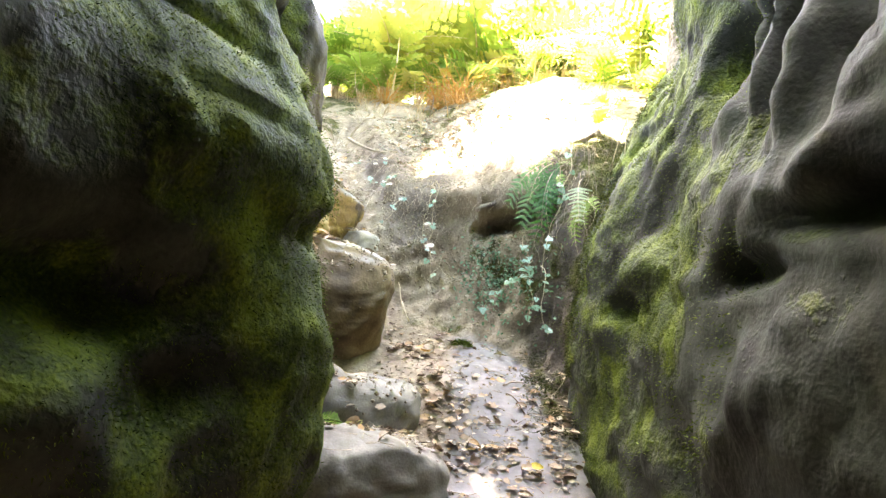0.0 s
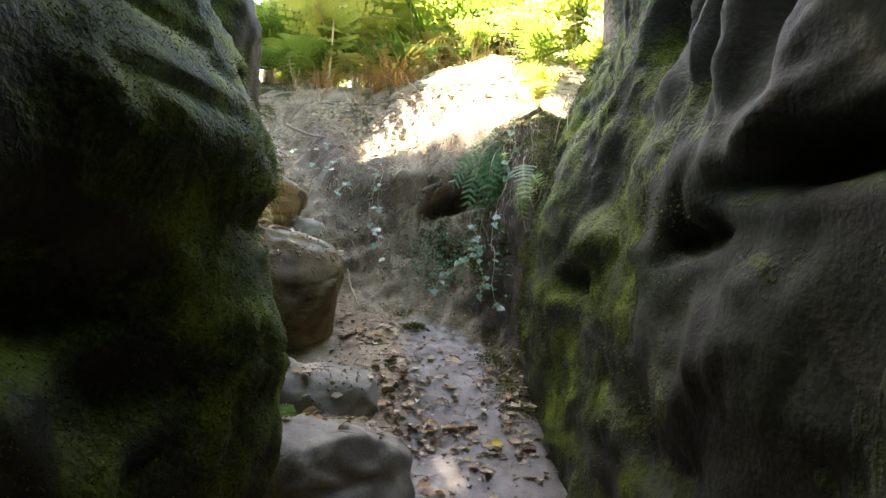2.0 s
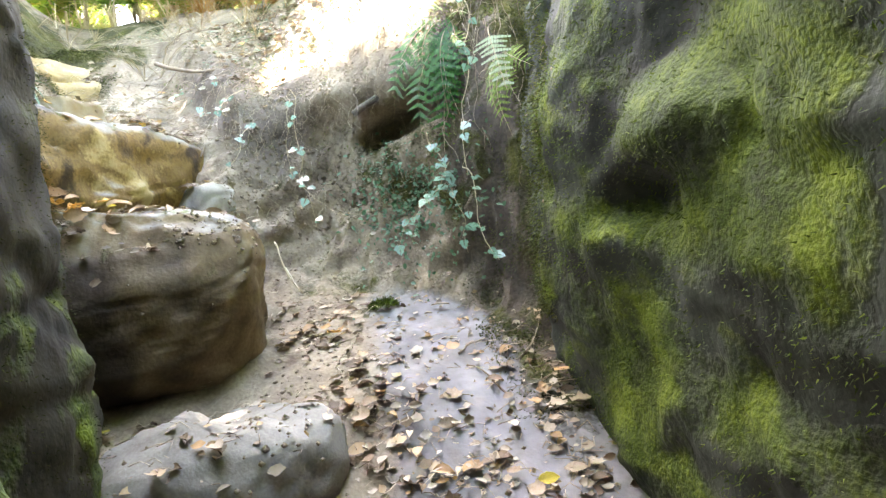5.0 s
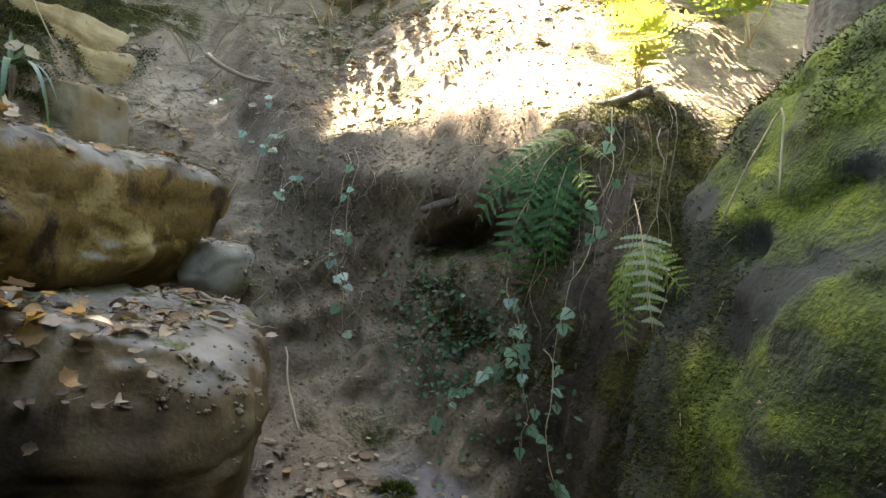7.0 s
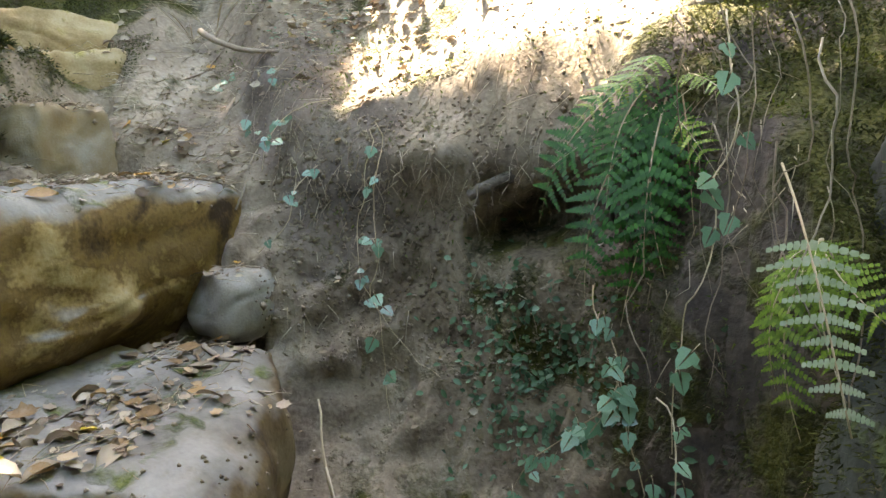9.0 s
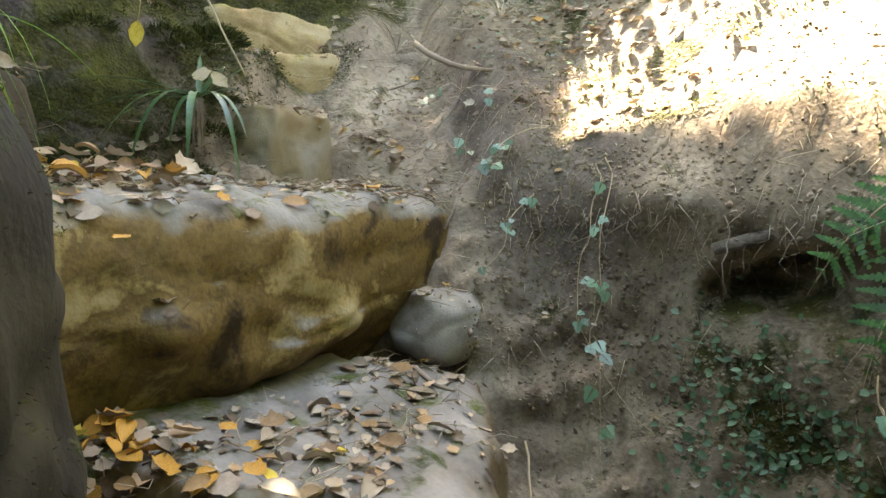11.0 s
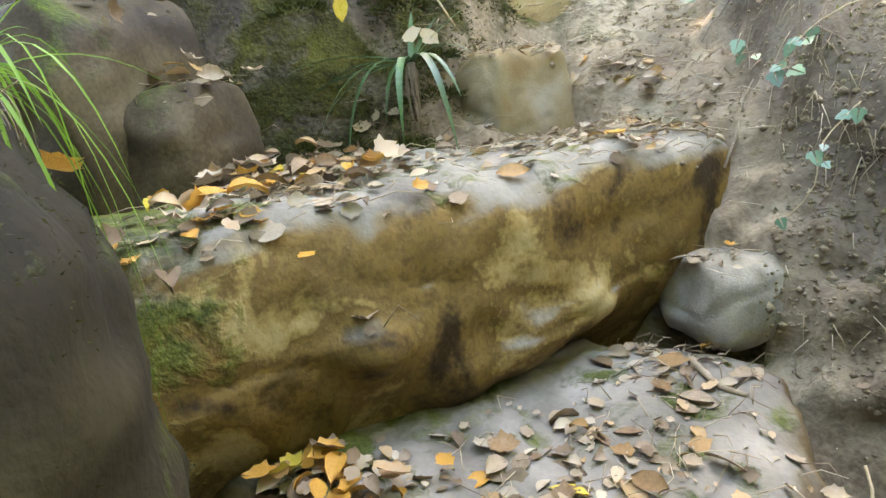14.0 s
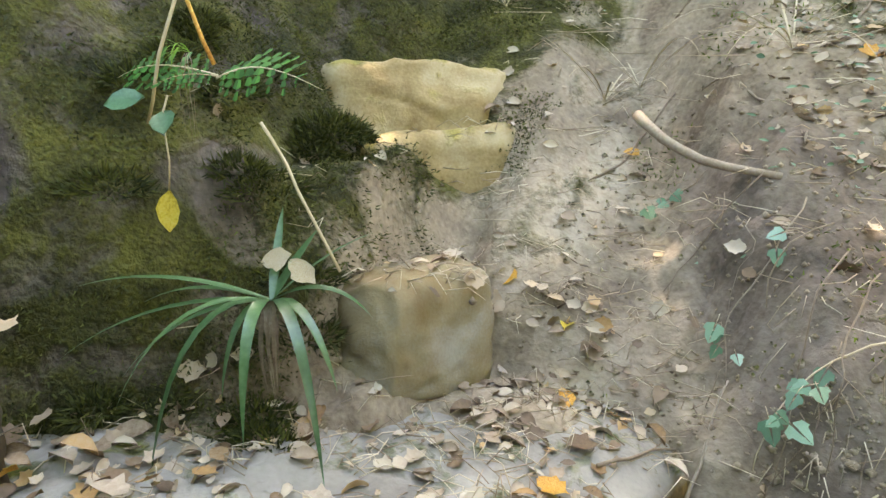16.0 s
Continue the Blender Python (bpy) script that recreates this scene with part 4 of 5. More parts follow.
# ---- strap-leaved plant and grasses ----
def tuft(name, place, blades, mats, label, category, width, seed, dead=0, out=(0.5, -0.8, 0.5)):
    """A clump of arching blades: (angle, length, rise, droop)."""
    r = random.Random(seed)
    ob = thing(name, place, label, category)
    for ang, ln, rise, fall in blades:
        d = Vector((math.cos(radians(ang)), math.sin(radians(ang)), 0))
        pts = [d * (ln * t * (1 - 0.25 * t * fall)) + Vector((0, 0, ln * (rise * t - fall * t * t))) for t in [k / 9 for k in range(10)]]
        sh = Shape()
        sh.ribbon(pts, width * r.uniform(0.8, 1.1), d.cross(Vector((0, 0, 1))))
        part("blade", sh, mats[0], ob)
    for k in range(dead):
        d = Vector((out[0] + r.uniform(-0.5, 0.5), out[1] + r.uniform(-0.3, 0.3), 0)).normalized()
        ln = r.uniform(0.1, 0.2)
        pts = [d * (0.05 * math.sin(2.2 * t)) + Vector((r.uniform(-0.004, 0.004), 0, 0.02 * t - ln * t * t)) for t in [k / 6 for k in range(7)]]
        sh = Shape()
        sh.ribbon(pts, width * 0.3, d.cross(Vector((0, 0, 1))))
        part("dead_blade", sh, M_ROOT, ob, "withered brown blade")
    return ob


tuft("strap_leaved_plant", (-1.3, 3.97, 2.48), [(208, 0.38, 0.38, 0.32), (214, 0.42, 0.12, 0.36), (256, 0.36, 0.45, 1.2), (330, 0.33, 0.5, 1.25), (22, 0.22, 0.6, 0.7), (120, 0.14, 1.2, 0.2), (35, 0.2, 0.9, 0.3),
                                                (222, 0.3, 0.1, 0.5), (262, 0.17, 0.35, 1.2), (200, 0.3, 0.3, 0.4), (292, 0.24, 0.55, 1.35), (345, 0.24, 0.45, 0.9), (80, 0.12, 1.1, 0.2), (235, 0.34, 0.35, 0.8)],
     [M_BLADE], "evergreen plant with arching strap leaves rooted in the slope", "plant", 0.022, 3, 16)
g = random.Random(5)
TUFT = drop(-0.94, 2.87, 3.6)[0]
tuft("grass_clump", TUFT, [(g.uniform(-140, 150), g.uniform(0.06, 0.26), g.uniform(0.2, 1.7), g.uniform(0.6, 2.6)) for _ in range(48)],
     [M_GRASS], "bright green grass tuft drooping over the rock edge", "grass", 0.006, 4, 10, (0.8, 0.3, 0))
tuft("grass_clump", (-1.45, 3.98, 2.9), [(g.uniform(180, 360), g.uniform(0.05, 0.1), g.uniform(0.3, 1.1), g.uniform(0.5, 1.2)) for _ in range(10)],
     [M_GRASS], "small green tuft on the mossy bank", "grass", 0.004, 6, 4)
fernlet = thing("small_fern", (-1.4, 3.99, 2.86), "small fern sprig growing from the mossy bank", "fern")
for tip in ((-1.6, 3.94, 2.87), (-1.19, 4.0, 2.85), (-1.47, 3.9, 2.85)):
    set_frond(fernlet, SPRIG, fernlet.location, tip, (0.2, -0.6, 0.8), 1.0)
base = drop(-0.36, 2.5, 1.5)[0]
fernlet = thing("small_fern", base, "small bright fern at the foot of the rock", "fern")
for dx_, dy_, dz_ in ((-0.1, -0.08, 0.07), (0.07, -0.1, 0.05), (-0.02, -0.14, 0.06), (0.12, -0.02, 0.06), (-0.08, 0.02, 0.1)):
    set_frond(fernlet, BRACKEN_MESH[0], base, base + Vector((dx_, dy_, dz_)), (0, -0.3, 0.9), 1.2)


def oval(sh, place, out, up, ln, wid, curl=0.3, slot=0):
    m = aim(place, Vector(place) + Vector(out), up)
    rows = []
    for t, w in ((0, 0.05), (0.2, 0.7), (0.45, 1.0), (0.75, 0.75), (1.0, 0.04)):
        z_ = -curl * ln * (t - 0.4) ** 2
        rows.append([m @ Vector((t * ln, e * w * wid / 2, z_ + abs(e) * curl * 0.35 * wid)) for e in (-1, 0, 1)])
    n0 = len(sh.v)
    for row in rows:
        sh.v += [tuple(q) for q in row]
    for i in range(4):
        j = n0 + 3 * i
        sh.f += [(j, j + 1, j + 4, j + 3), (j + 1, j + 2, j + 5, j + 4)]
        sh.m += [slot, slot]


herb = thing("broadleaf_seedling", (-1.45, 3.94, 2.83), "seedling with round blue-green leaves and a hanging yellow leaf", "plant")
sh = Shape()
sh.tube([(-0.02, 0, 0.0), (0, -0.03, -0.03), (0.03, -0.05, -0.1), (0.02, -0.05, -0.15)], 0.002, 0.0015)
part("stem", sh, M_STRAW, herb)
for c, o, mt in (((-0.04, -0.03, 0.0), (-0.5, -0.3, -0.1), M_IVY), ((0.03, -0.05, -0.02), (0.6, -0.5, -0.3), M_IVY), ((0.02, -0.05, -0.15), (-0.05, -0.1, -0.8), M_YELLOW)):
    sh = Shape()
    oval(sh, c, o, (0.4, -0.7, 0.6), 0.072, 0.042, 0.3)
    part("leaf", sh, mt, herb)


# ---- fallen leaves ----
def lobed(seed, curl):
    """A dry lobed leaf one unit long, cupped and curled."""
    r = random.Random(seed)
    sh = Shape()
    ring = [(0.0, 0.03), (0.12, 0.2), (0.28, 0.25), (0.38, 0.36), (0.55, 0.28), (0.7, 0.27), (0.8, 0.14), (1.0, 0.0)]
    n0 = 0
    for e in (1, -1):
        for x_, y_ in ring:
            y2 = y_ * r.uniform(0.8, 1.2)
            sh.v.append((x_, e * y2, curl * (y2 * y2 * 1.6 + (x_ - 0.5) ** 2 * r.uniform(0.2, 1.0)) + r.uniform(-0.03, 0.03)))
    for x_ in (0.1, 0.33, 0.55, 0.76):
        sh.v.append((x_, 0, curl * (x_ - 0.5) ** 2 * 0.5))
    m = [16, 17, 18, 19]
    for o in (0, 8):
        quads = [(0 + o, 1 + o, m[0]), (1 + o, 2 + o, m[0]), (2 + o, m[1], m[0]), (2 + o, 3 + o, m[1]), (3 + o, 4 + o, m[1]), (4 + o, m[2], m[1]), (4 + o, 5 + o, m[2]), (5 + o, 6 + o, m[2]), (6 + o, m[3], m[2]), (6 + o, 7 + o, m[3])]
        for q in quads:
            sh.f.append(q if o else q[::-1])
            sh.m.append(0)
    return sh


def curled_oval(seed, curl):
    sh = Shape()
    oval(sh, (0, 0, 0), (1, 0, 0), (0, 0, 1), 1.0, 0.55, curl)
    return sh


LEAF_SHAPES = [lobed(1, 0.25), lobed(2, 0.6), curled_oval(3, 0.9), curled_oval(1, 0.6), curled_oval(2, 0.3), lobed(6, 0.9)]
LEAF_MESHES = [q.mesh("fallen_leaf", M_DRY) for q in LEAF_SHAPES]
LEAF_BRIGHT = [q.mesh("fallen_leaf", M_ORANGE) for q in LEAF_SHAPES]
LEAF_YELLOW = [q.mesh("fallen_leaf", M_YELLOW) for q in LEAF_SHAPES]
# heaps: x, y, spread x, spread y, single leaves, small bits, share of bright ones
HEAPS = [(-0.16, 3.44, 0.12, 0.1, 22, 120, 0.05), (0.0, 3.0, 0.07, 0.16, 26, 120, 0.03), (0.38, 2.66, 0.16, 0.08, 26, 120, 0.02), (-0.28, 2.56, 0.12, 0.05, 14, 50, 0.1),
         (0.15, 2.72, 0.12, 0.12, 12, 60, 0.0), (-0.97, 3.15, 0.11, 0.07, 90, 60, 0.42), (-0.76, 3.36, 0.14, 0.16, 30, 140, 0.08), (-0.7, 3.93, 0.07, 0.07, 16, 60, 0.1), (-0.58, 3.6, 0.06, 0.14, 8, 40, 0.0),
         (-1.4, 3.55, 0.14, 0.1, 60, 120, 0.14), (-1.2, 3.44, 0.07, 0.09, 34, 60, 0.12), (-1.3, 3.85, 0.12, 0.14, 16, 90, 0.06), (-0.88, 4.38, 0.08, 0.07, 8, 90, 0.3), (-1.0, 4.12, 0.14, 0.12, 6, 120, 0.1), (0.3, 3.15, 0.15, 0.2, 8, 60, 0.0),
         (0.55, 2.95, 0.05, 0.12, 8, 40, 0.0), (-0.12, 2.3, 0.12, 0.1, 8, 20, 0.0)]
litter = Shape()


def lay(sh, src, m):
    n0 = len(sh.v)
    sh.v += [tuple(m @ Vector(q)) for q in src.v]
    sh.f += [tuple(n0 + i for i in q) for q in src.f]
    sh.m += src.m


def lie(x_, y_, size, lift, tip=0.32):
    for k_ in range(24):
        place, normal = drop(x_, y_, 1.65 if -0.5 < x_ and y_ < 3.5 else 3.2)
        if normal.z > 0.62:
            break
        x_, y_ = x_ + rng.normal() * 0.06, y_ + rng.normal() * 0.06
    a = rng.uniform(0, 6.283)
    up = (normal + Vector(rng.normal(0, tip * 0.45, 3))).normalized()
    return aim(place + normal * lift, place + Vector((math.cos(a), math.sin(a), 0)), up) @ Matrix.Scale(size, 4)


for hx, hy, sx, sy, single, bits, bright in HEAPS:
    for k in range(single):
        x_, y_ = hx + rng.normal() * sx, hy + rng.normal() * sy
        m = lie(x_, y_, rng.uniform(0.035, 0.078) * (0.95 if hx > -0.5 else 1.0), rng.uniform(0.003, 0.06 if single > 33 else 0.02), 0.8 if single > 33 else 0.45)
        kind = rng.randint(6)
        pick = rng.rand()
        ob = new("fallen_leaf", (LEAF_BRIGHT if pick < bright * 0.82 else LEAF_YELLOW if pick < bright else LEAF_MESHES)[kind])
        ob.matrix_world = m
        tagged(ob, "curled orange fallen leaf" if pick < bright * 0.82 else "yellow fallen leaf lying among litter" if pick < bright else "dry curled brown fallen leaf", "leaf", "fallen leaves")
    for k in range(bits):
        x_, y_ = hx + rng.normal() * sx * 1.3, hy + rng.normal() * sy * 1.3
        lay(litter, LEAF_SHAPES[rng.randint(6)], lie(x_, y_, rng.uniform(0.012, 0.05), rng.uniform(0.002, 0.012), 0.8))
for k in range(2000):
    x_, y_ = rng.uniform(-1.3, 1.3), 4.3 + 2.2 * rng.rand() ** 1.2
    if x_ < -0.3 and rng.rand() < 0.8:
        continue
    lay(litter, LEAF_SHAPES[rng.randint(6)], lie(x_, y_, rng.uniform(0.018, 0.055), rng.uniform(0.002, 0.01), 0.6))
for k in range(1500):
    lay(litter, LEAF_SHAPES[rng.randint(6)], lie(rng.uniform(-0.6, 0.4), rng.uniform(4.7, 6.1), rng.uniform(0.014, 0.045), rng.uniform(0.002, 0.012), 0.7))
for k in range(500):
    lay(litter, LEAF_SHAPES[rng.randint(6)], lie(rng.uniform(-0.6, 0.6), rng.uniform(2.2, 4.3), rng.uniform(0.008, 0.03), 0.004, 0.8))
tagged(new("leaf_litter", litter.mesh("leaf_litter", M_DRY_MANY)), "scattered brown leaf litter on earth and stone", "leaf litter", kind="stuff")
straw = Shape()
for k in range(3000):
    pick = rng.rand()
    if pick < 0.1:
        x_, y_ = rng.uniform(-1.2, -0.5), rng.uniform(3.9, 4.7)
    elif pick < 0.68:
        x_, y_ = rng.uniform(-1.3, 1.0), rng.uniform(4.4, 6.3)
    else:
        h = HEAPS[rng.randint(len(HEAPS))]
        x_, y_ = h[0] + rng.normal() * h[2] * 1.3, h[1] + rng.normal() * h[3] * 1.3
    m = lie(x_, y_, 1.0, 0.006, 0.6)
    ln = rng.uniform(0.03, 0.11) * (2.2 if y_ > 4.8 and rng.rand() < 0.4 else 1)
    b = rng.uniform(-0.02, 0.03)
    straw.tube([m @ Vector((0, 0, 0)), m @ Vector((ln * 0.5, b, 0.004 + abs(b) * 0.5)), m @ Vector((ln, 0, 0.002))], 0.0013, 0.0007, 3)
tagged(new("straw_litter", straw.mesh("straw_litter", M_STRAW_MANY)), "loose dry needles and straw scattered on the earth", "straw", kind="stuff")
clods = Shape()
for k in range(4500):
    x_, y_ = (rng.uniform(-0.7, 0.7), rng.uniform(2.3, 4.7)) if rng.rand() < 0.8 else (rng.uniform(-1.2, -0.4), rng.uniform(4.0, 5.0))
    if x_ > 0.02 and y_ < 3.65 and rng.rand() < 0.85:
        continue
    if x_ < -0.35 and (y_ < 4.3 or x_ < -1.0) and rng.rand() < 0.92:
        continue
    place, normal = drop(x_, y_)
    r_ = rng.uniform(0.003, 0.008) * (1.6 if rng.rand() < 0.12 else 1)
    q = [place + Vector(rng.normal(0, 1, 3)).normalized() * r_ * rng.uniform(0.7, 1.2) for _ in range(6)]
    c = sum(q, Vector()) / 6
    a_, b_, c_ = Vector((r_, 0, 0)), Vector((0, r_, 0)), Vector((0, 0, r_ * rng.uniform(0.6, 1.1)))
    o = [place + a_, place + b_, place - a_ * rng.uniform(0.6, 1), place - b_, place + c_, place - c_]
    n0 = len(clods.v)
    clods.v += [tuple(v_) for v_ in o]
    clods.f += [(n0 + i, n0 + (i + 1) % 4, n0 + 4) for i in range(4)] + [(n0 + (i + 1) % 4, n0 + i, n0 + 5) for i in range(4)]
    clods.m += [0] * 8
for k in range(2600):
    place, normal = onto((rng.uniform(-0.5, 0.42), 3.0, rng.uniform(1.6, 2.36)), (0, 1, 0.02))
    r_ = rng.uniform(0.003, 0.009) * (1.8 if rng.rand() < 0.1 else 1)
    a_, b_, c_ = Vector((r_, 0, 0)), Vector((0, r_ * rng.uniform(0.6, 1.1), 0)), Vector((0, 0, r_ * rng.uniform(0.5, 1.1)))
    n0 = len(clods.v)
    clods.v += [tuple(v_) for v_ in (place + a_, place + b_, place - a_ * rng.uniform(0.6, 1), place - b_, place + c_, place - c_)]
    clods.f += [(n0 + i, n0 + (i + 1) % 4, n0 + 4) for i in range(4)] + [(n0 + (i + 1) % 4, n0 + i, n0 + 5) for i in range(4)]
    clods.m += [0] * 8
tagged(new("earth_clods", clods.mesh("earth_clods", M_EARTH)), "crumbs of brown earth", "earth", kind="stuff")
for x_, y_, mt, ln, label in ((-1.04, 4.46, LEAF_BRIGHT[0], 0.1, "large orange leaf on the earth slope"), (-0.62, 3.4, LEAF_YELLOW[4], 0.07, "pale leaf on the worn step"),
                              (-0.84, 4.4, LEAF_BRIGHT[3], 0.07, "rolled orange leaf on the slope"), (-0.93, 4.9, LEAF_BRIGHT[4], 0.05, "rolled orange leaf on the slope"), (-0.45, 5.0, LEAF_BRIGHT[1], 0.07, "orange leaf on the bank top"),
                              (0.24, 3.24, LEAF_MESHES[4], 0.08, "pale curled leaf on the gully floor")):
    ob = new("fallen_leaf", mt)
    ob.matrix_world = lie(x_, y_, ln, 0.012, 0.3)
    tagged(ob, label, "leaf", "fallen leaves")


M_CREAM = material("cream_leaf", [(0.42, 0.29, 0.15), (0.56, 0.45, 0.29), (0.62, 0.53, 0.4)], 0.03, 0.004, 0.55, 0.3, trans=0.25, bump_dist=0.002)
for q, way in (((-1.33, 3.985, 2.54), (0.8, 0.3, 0.3)), ((-1.27, 3.99, 2.555), (0.5, 0.2, -0.5))):
    ob = new("fallen_leaf", LEAF_SHAPES[0].mesh("fallen_leaf", M_CREAM))
    ob.matrix_world = aim(q, Vector(q) + Vector(way), (0.4, -0.8, 0.4)) @ Matrix.Scale(0.062, 4)
    tagged(ob, "cream-coloured dead leaf caught in a strap-leaved plant", "leaf", "fallen leaves")


rootlets = Shape()
for k in range(420):
    low_ = k % 3 == 0
    place, normal = onto((rng.uniform(-0.5, 0.75), 2.9, rng.uniform(1.7, 2.2) if low_ else rng.uniform(2.12, 2.5)), (0, 1, 0.02))
    if place.y > 4.6:
        continue
    ln, b = rng.uniform(0.03, 0.12), rng.normal(0, 0.02)
    q = place + normal * 0.004
    rootlets.tube([q, q + Vector((b, -0.012, -ln * 0.4)), q + Vector((b * 1.6, -0.016, -ln * 0.75)), q + Vector((b * 0.8 + rng.normal() * 0.015, -0.012, -ln))], 0.0012, 0.0005, 3)
tagged(new("rootlets", rootlets.mesh("rootlets", M_STRAW_MANY)), "fine pale rootlets hanging out of the crumbling earth", "roots", kind="stuff")


# ---- creeping herbs on the bank ----
creep = Shape()
for k in range(620):
    x_, z_ = rng.normal(0.3, 0.13), rng.normal(1.72, 0.15)
    place, normal = onto((x_, 3.0, z_), (0, 1, -0.05))
    if place.y > 4.3 or place.y < 3.2:
        continue
    a = rng.uniform(0, 6.283)
    out = Vector((math.cos(a), -0.5, math.sin(a) - 0.5))
    oval(creep, place + normal * rng.uniform(0.004, 0.03), out, normal + Vector((0, 0, 0.6)), rng.uniform(0.008, 0.03), rng.uniform(0.007, 0.02), 0.4)
for k in range(420):
    cx, cy = [(-0.35, 4.78), (-0.5, 5.1), (-0.2, 5.3), (-0.9, 5.45), (-0.4, 5.6), (-1.15, 5.7)][k % 6]
    place, normal = drop(cx + rng.normal() * 0.13, cy + rng.normal() * 0.08)
    a = rng.uniform(0, 6.283)
    oval(creep, place + normal * rng.uniform(0.004, 0.05), (math.cos(a), math.sin(a), 0.2), normal + Vector((0, -0.4, 0.4)), rng.uniform(0.008, 0.026), rng.uniform(0.006, 0.015), 0.4)
tagged(new("creeping_herbs", creep.mesh("creeping_herbs", M_HERB)), "small blue-green leaves creeping over the shaded bank", "plant", kind="stuff")


# ---- moss ----
def moss_blades(name, ob, count, keep, size, label, seed, mat=None):
    """Short blades standing out of the moss on a rock or the ground."""
    r = np.random.RandomState(seed)
    me = ob.data
    n = len(me.vertices)
    co, no = np.empty(n * 3), np.empty(n * 3)
    me.vertices.foreach_get("co", co), me.vertices.foreach_get("normal", no)
    co, no = co.reshape(-1, 3), no.reshape(-1, 3)
    ok = np.nonzero(keep(co, no))[0]
    pick = ok[r.randint(0, len(ok), count)]
    c = co[pick] + r.normal(0, 0.012, (count, 3))
    d = no[pick] + r.normal(0, 0.55, (count, 3)) + np.array([0, 0, -0.1])
    d /= np.linalg.norm(d, axis=1)[:, None]
    a = np.cross(d, r.normal(0, 1, (count, 3)))
    a /= np.linalg.norm(a, axis=1)[:, None]
    ln = size * r.uniform(0.5, 1.3, count)[:, None]
    c = c - no[pick] * 0.006
    v = np.stack([c - a * ln * 0.16, c + a * ln * 0.16, c + d * ln + np.array([0, 0, -0.2]) * ln], 1).reshape(-1, 3)
    nm = bpy.data.meshes.new(name)
    nm.from_pydata(v.tolist(), [], np.arange(count * 3).reshape(-1, 3).tolist())
    nm.materials.append(mat or M_MOSS)
    return tagged(new(name, nm), label, "moss", kind="stuff")


def patchy(co, size, shift, level):
    return fbm(co, size, 4, 0.55, shift) > level


moss_blades("moss", WALL_RIGHT, 60000, lambda c, n: (c[:, 1] > 1.4) & (c[:, 1] < 3.0) & (c[:, 2] > 0.9) & patchy(c, 0.3, 2, 0.05 - 0.5 * np.clip(n[:, 2], -0.3, 1)) & (n[:, 0] < 0.5), 0.009, "thick green moss over the rock wall", 1)
moss_blades("moss", WALL_LEFT, 85000, lambda c, n: (c[:, 1] > 0.7) & (c[:, 1] < 2.2) & (c[:, 2] > 0.8) & (c[:, 2] < 2.7) & patchy(c, 0.3, 5, 0.1 + 0.36 * (c[:, 1] > 2.0) - 0.6 * np.clip(n[:, 2], -0.3, 1)), 0.008, "thick green moss over the rock wall", 2)
moss_blades("moss", ground, 75000, lambda c, n: (c[:, 0] < -1.13) & (c[:, 0] > -2.1) & (c[:, 1] > 3.3) & (c[:, 1] < 5.2) & patchy(c, 0.2, 7, -0.05), 0.013, "dark feathery moss on the earth bank", 3, M_DARKMOSS)
moss_blades("moss", WALL_LEFT, 40000, lambda c, n: (c[:, 1] > 2.1) & (c[:, 2] > 0.9) & (c[:, 2] < 2.62) & patchy(c, 0.22, 3, 0.0), 0.006, "dark olive moss over the rock end", 5, M_DARKMOSS)
moss_blades("moss", WALL_RIGHT, 45000, lambda c, n: (c[:, 1] > 2.75) & (c[:, 1] < 3.65) & (c[:, 0] < 1.2) & (c[:, 2] > 1.2) & patchy(c, 0.25, 6, -0.1), 0.012, "dark moss under hanging roots", 6, M_DARKMOSS)
moss_blades("moss", ground, 30000, lambda c, n: (c[:, 0] > 0.42) & (c[:, 0] < 1.0) & (c[:, 1] > 2.8) & (c[:, 1] < 3.75) & patchy(c, 0.2, 11, -0.1), 0.013, "dark moss on the shaded bank", 7, M_DARKMOSS)
moss_blades("moss", ground, 14000, lambda c, n: (c[:, 0] > -0.9) & (c[:, 0] < 0.9) & (c[:, 1] > 3.4) & (c[:, 1] < 5.4) & (c[:, 2] > 1.6) & patchy(c, 0.3, 9, 0.35 - 0.5 * (c[:, 0] > 0.2)), 0.014, "thin green moss on the earth bank", 4)


def cushion(name, place, size, count, label, seed, mat=None):
    r = np.random.RandomState(seed)
    sh = Shape()
    for k in range(count):
        d = Vector(r.normal(0, 1, 3)).normalized()
        d.z = abs(d.z) * 0.9 + 0.05
        c = Vector((d.x * size[0], d.y * size[1], d.z * size[2])) * r.uniform(0.75, 1.05)
        t = (d + Vector(r.normal(0, 0.4, 3))).normalized() * r.uniform(0.012, 0.03)
        a = t.cross(Vector(r.normal(0, 1, 3))).normalized() * 0.0025
        sh.face([c - a, c + a, c + t])
    ob = new(name, sh.mesh(name, mat or M_MOSS))
    ob.location = place
    return tagged(ob, label, "moss")


cushion("moss_cushion", drop(0.108, 3.52)[0], (0.05, 0.04, 0.025), 700, "small green moss cushion on the gully floor", 1)
cushion("moss_cushion", drop(-1.52, 4.4, 3.6)[0], (0.12, 0.1, 0.07), 2500, "dark green moss cushion hanging on the bank", 2, M_DARKMOSS)
for k in range(16):
    x_, y_ = rng.uniform(-1.75, -1.25), rng.uniform(3.75, 4.35)
    place, normal = drop(x_, y_, 3.9)
    cushion("moss_cushion", place - normal * 0.01, (rng.uniform(0.04, 0.1), rng.uniform(0.04, 0.1), rng.uniform(0.025, 0.05)), 700, "dark feathery moss cushion on the earth bank", 20 + k, M_DARKMOSS)


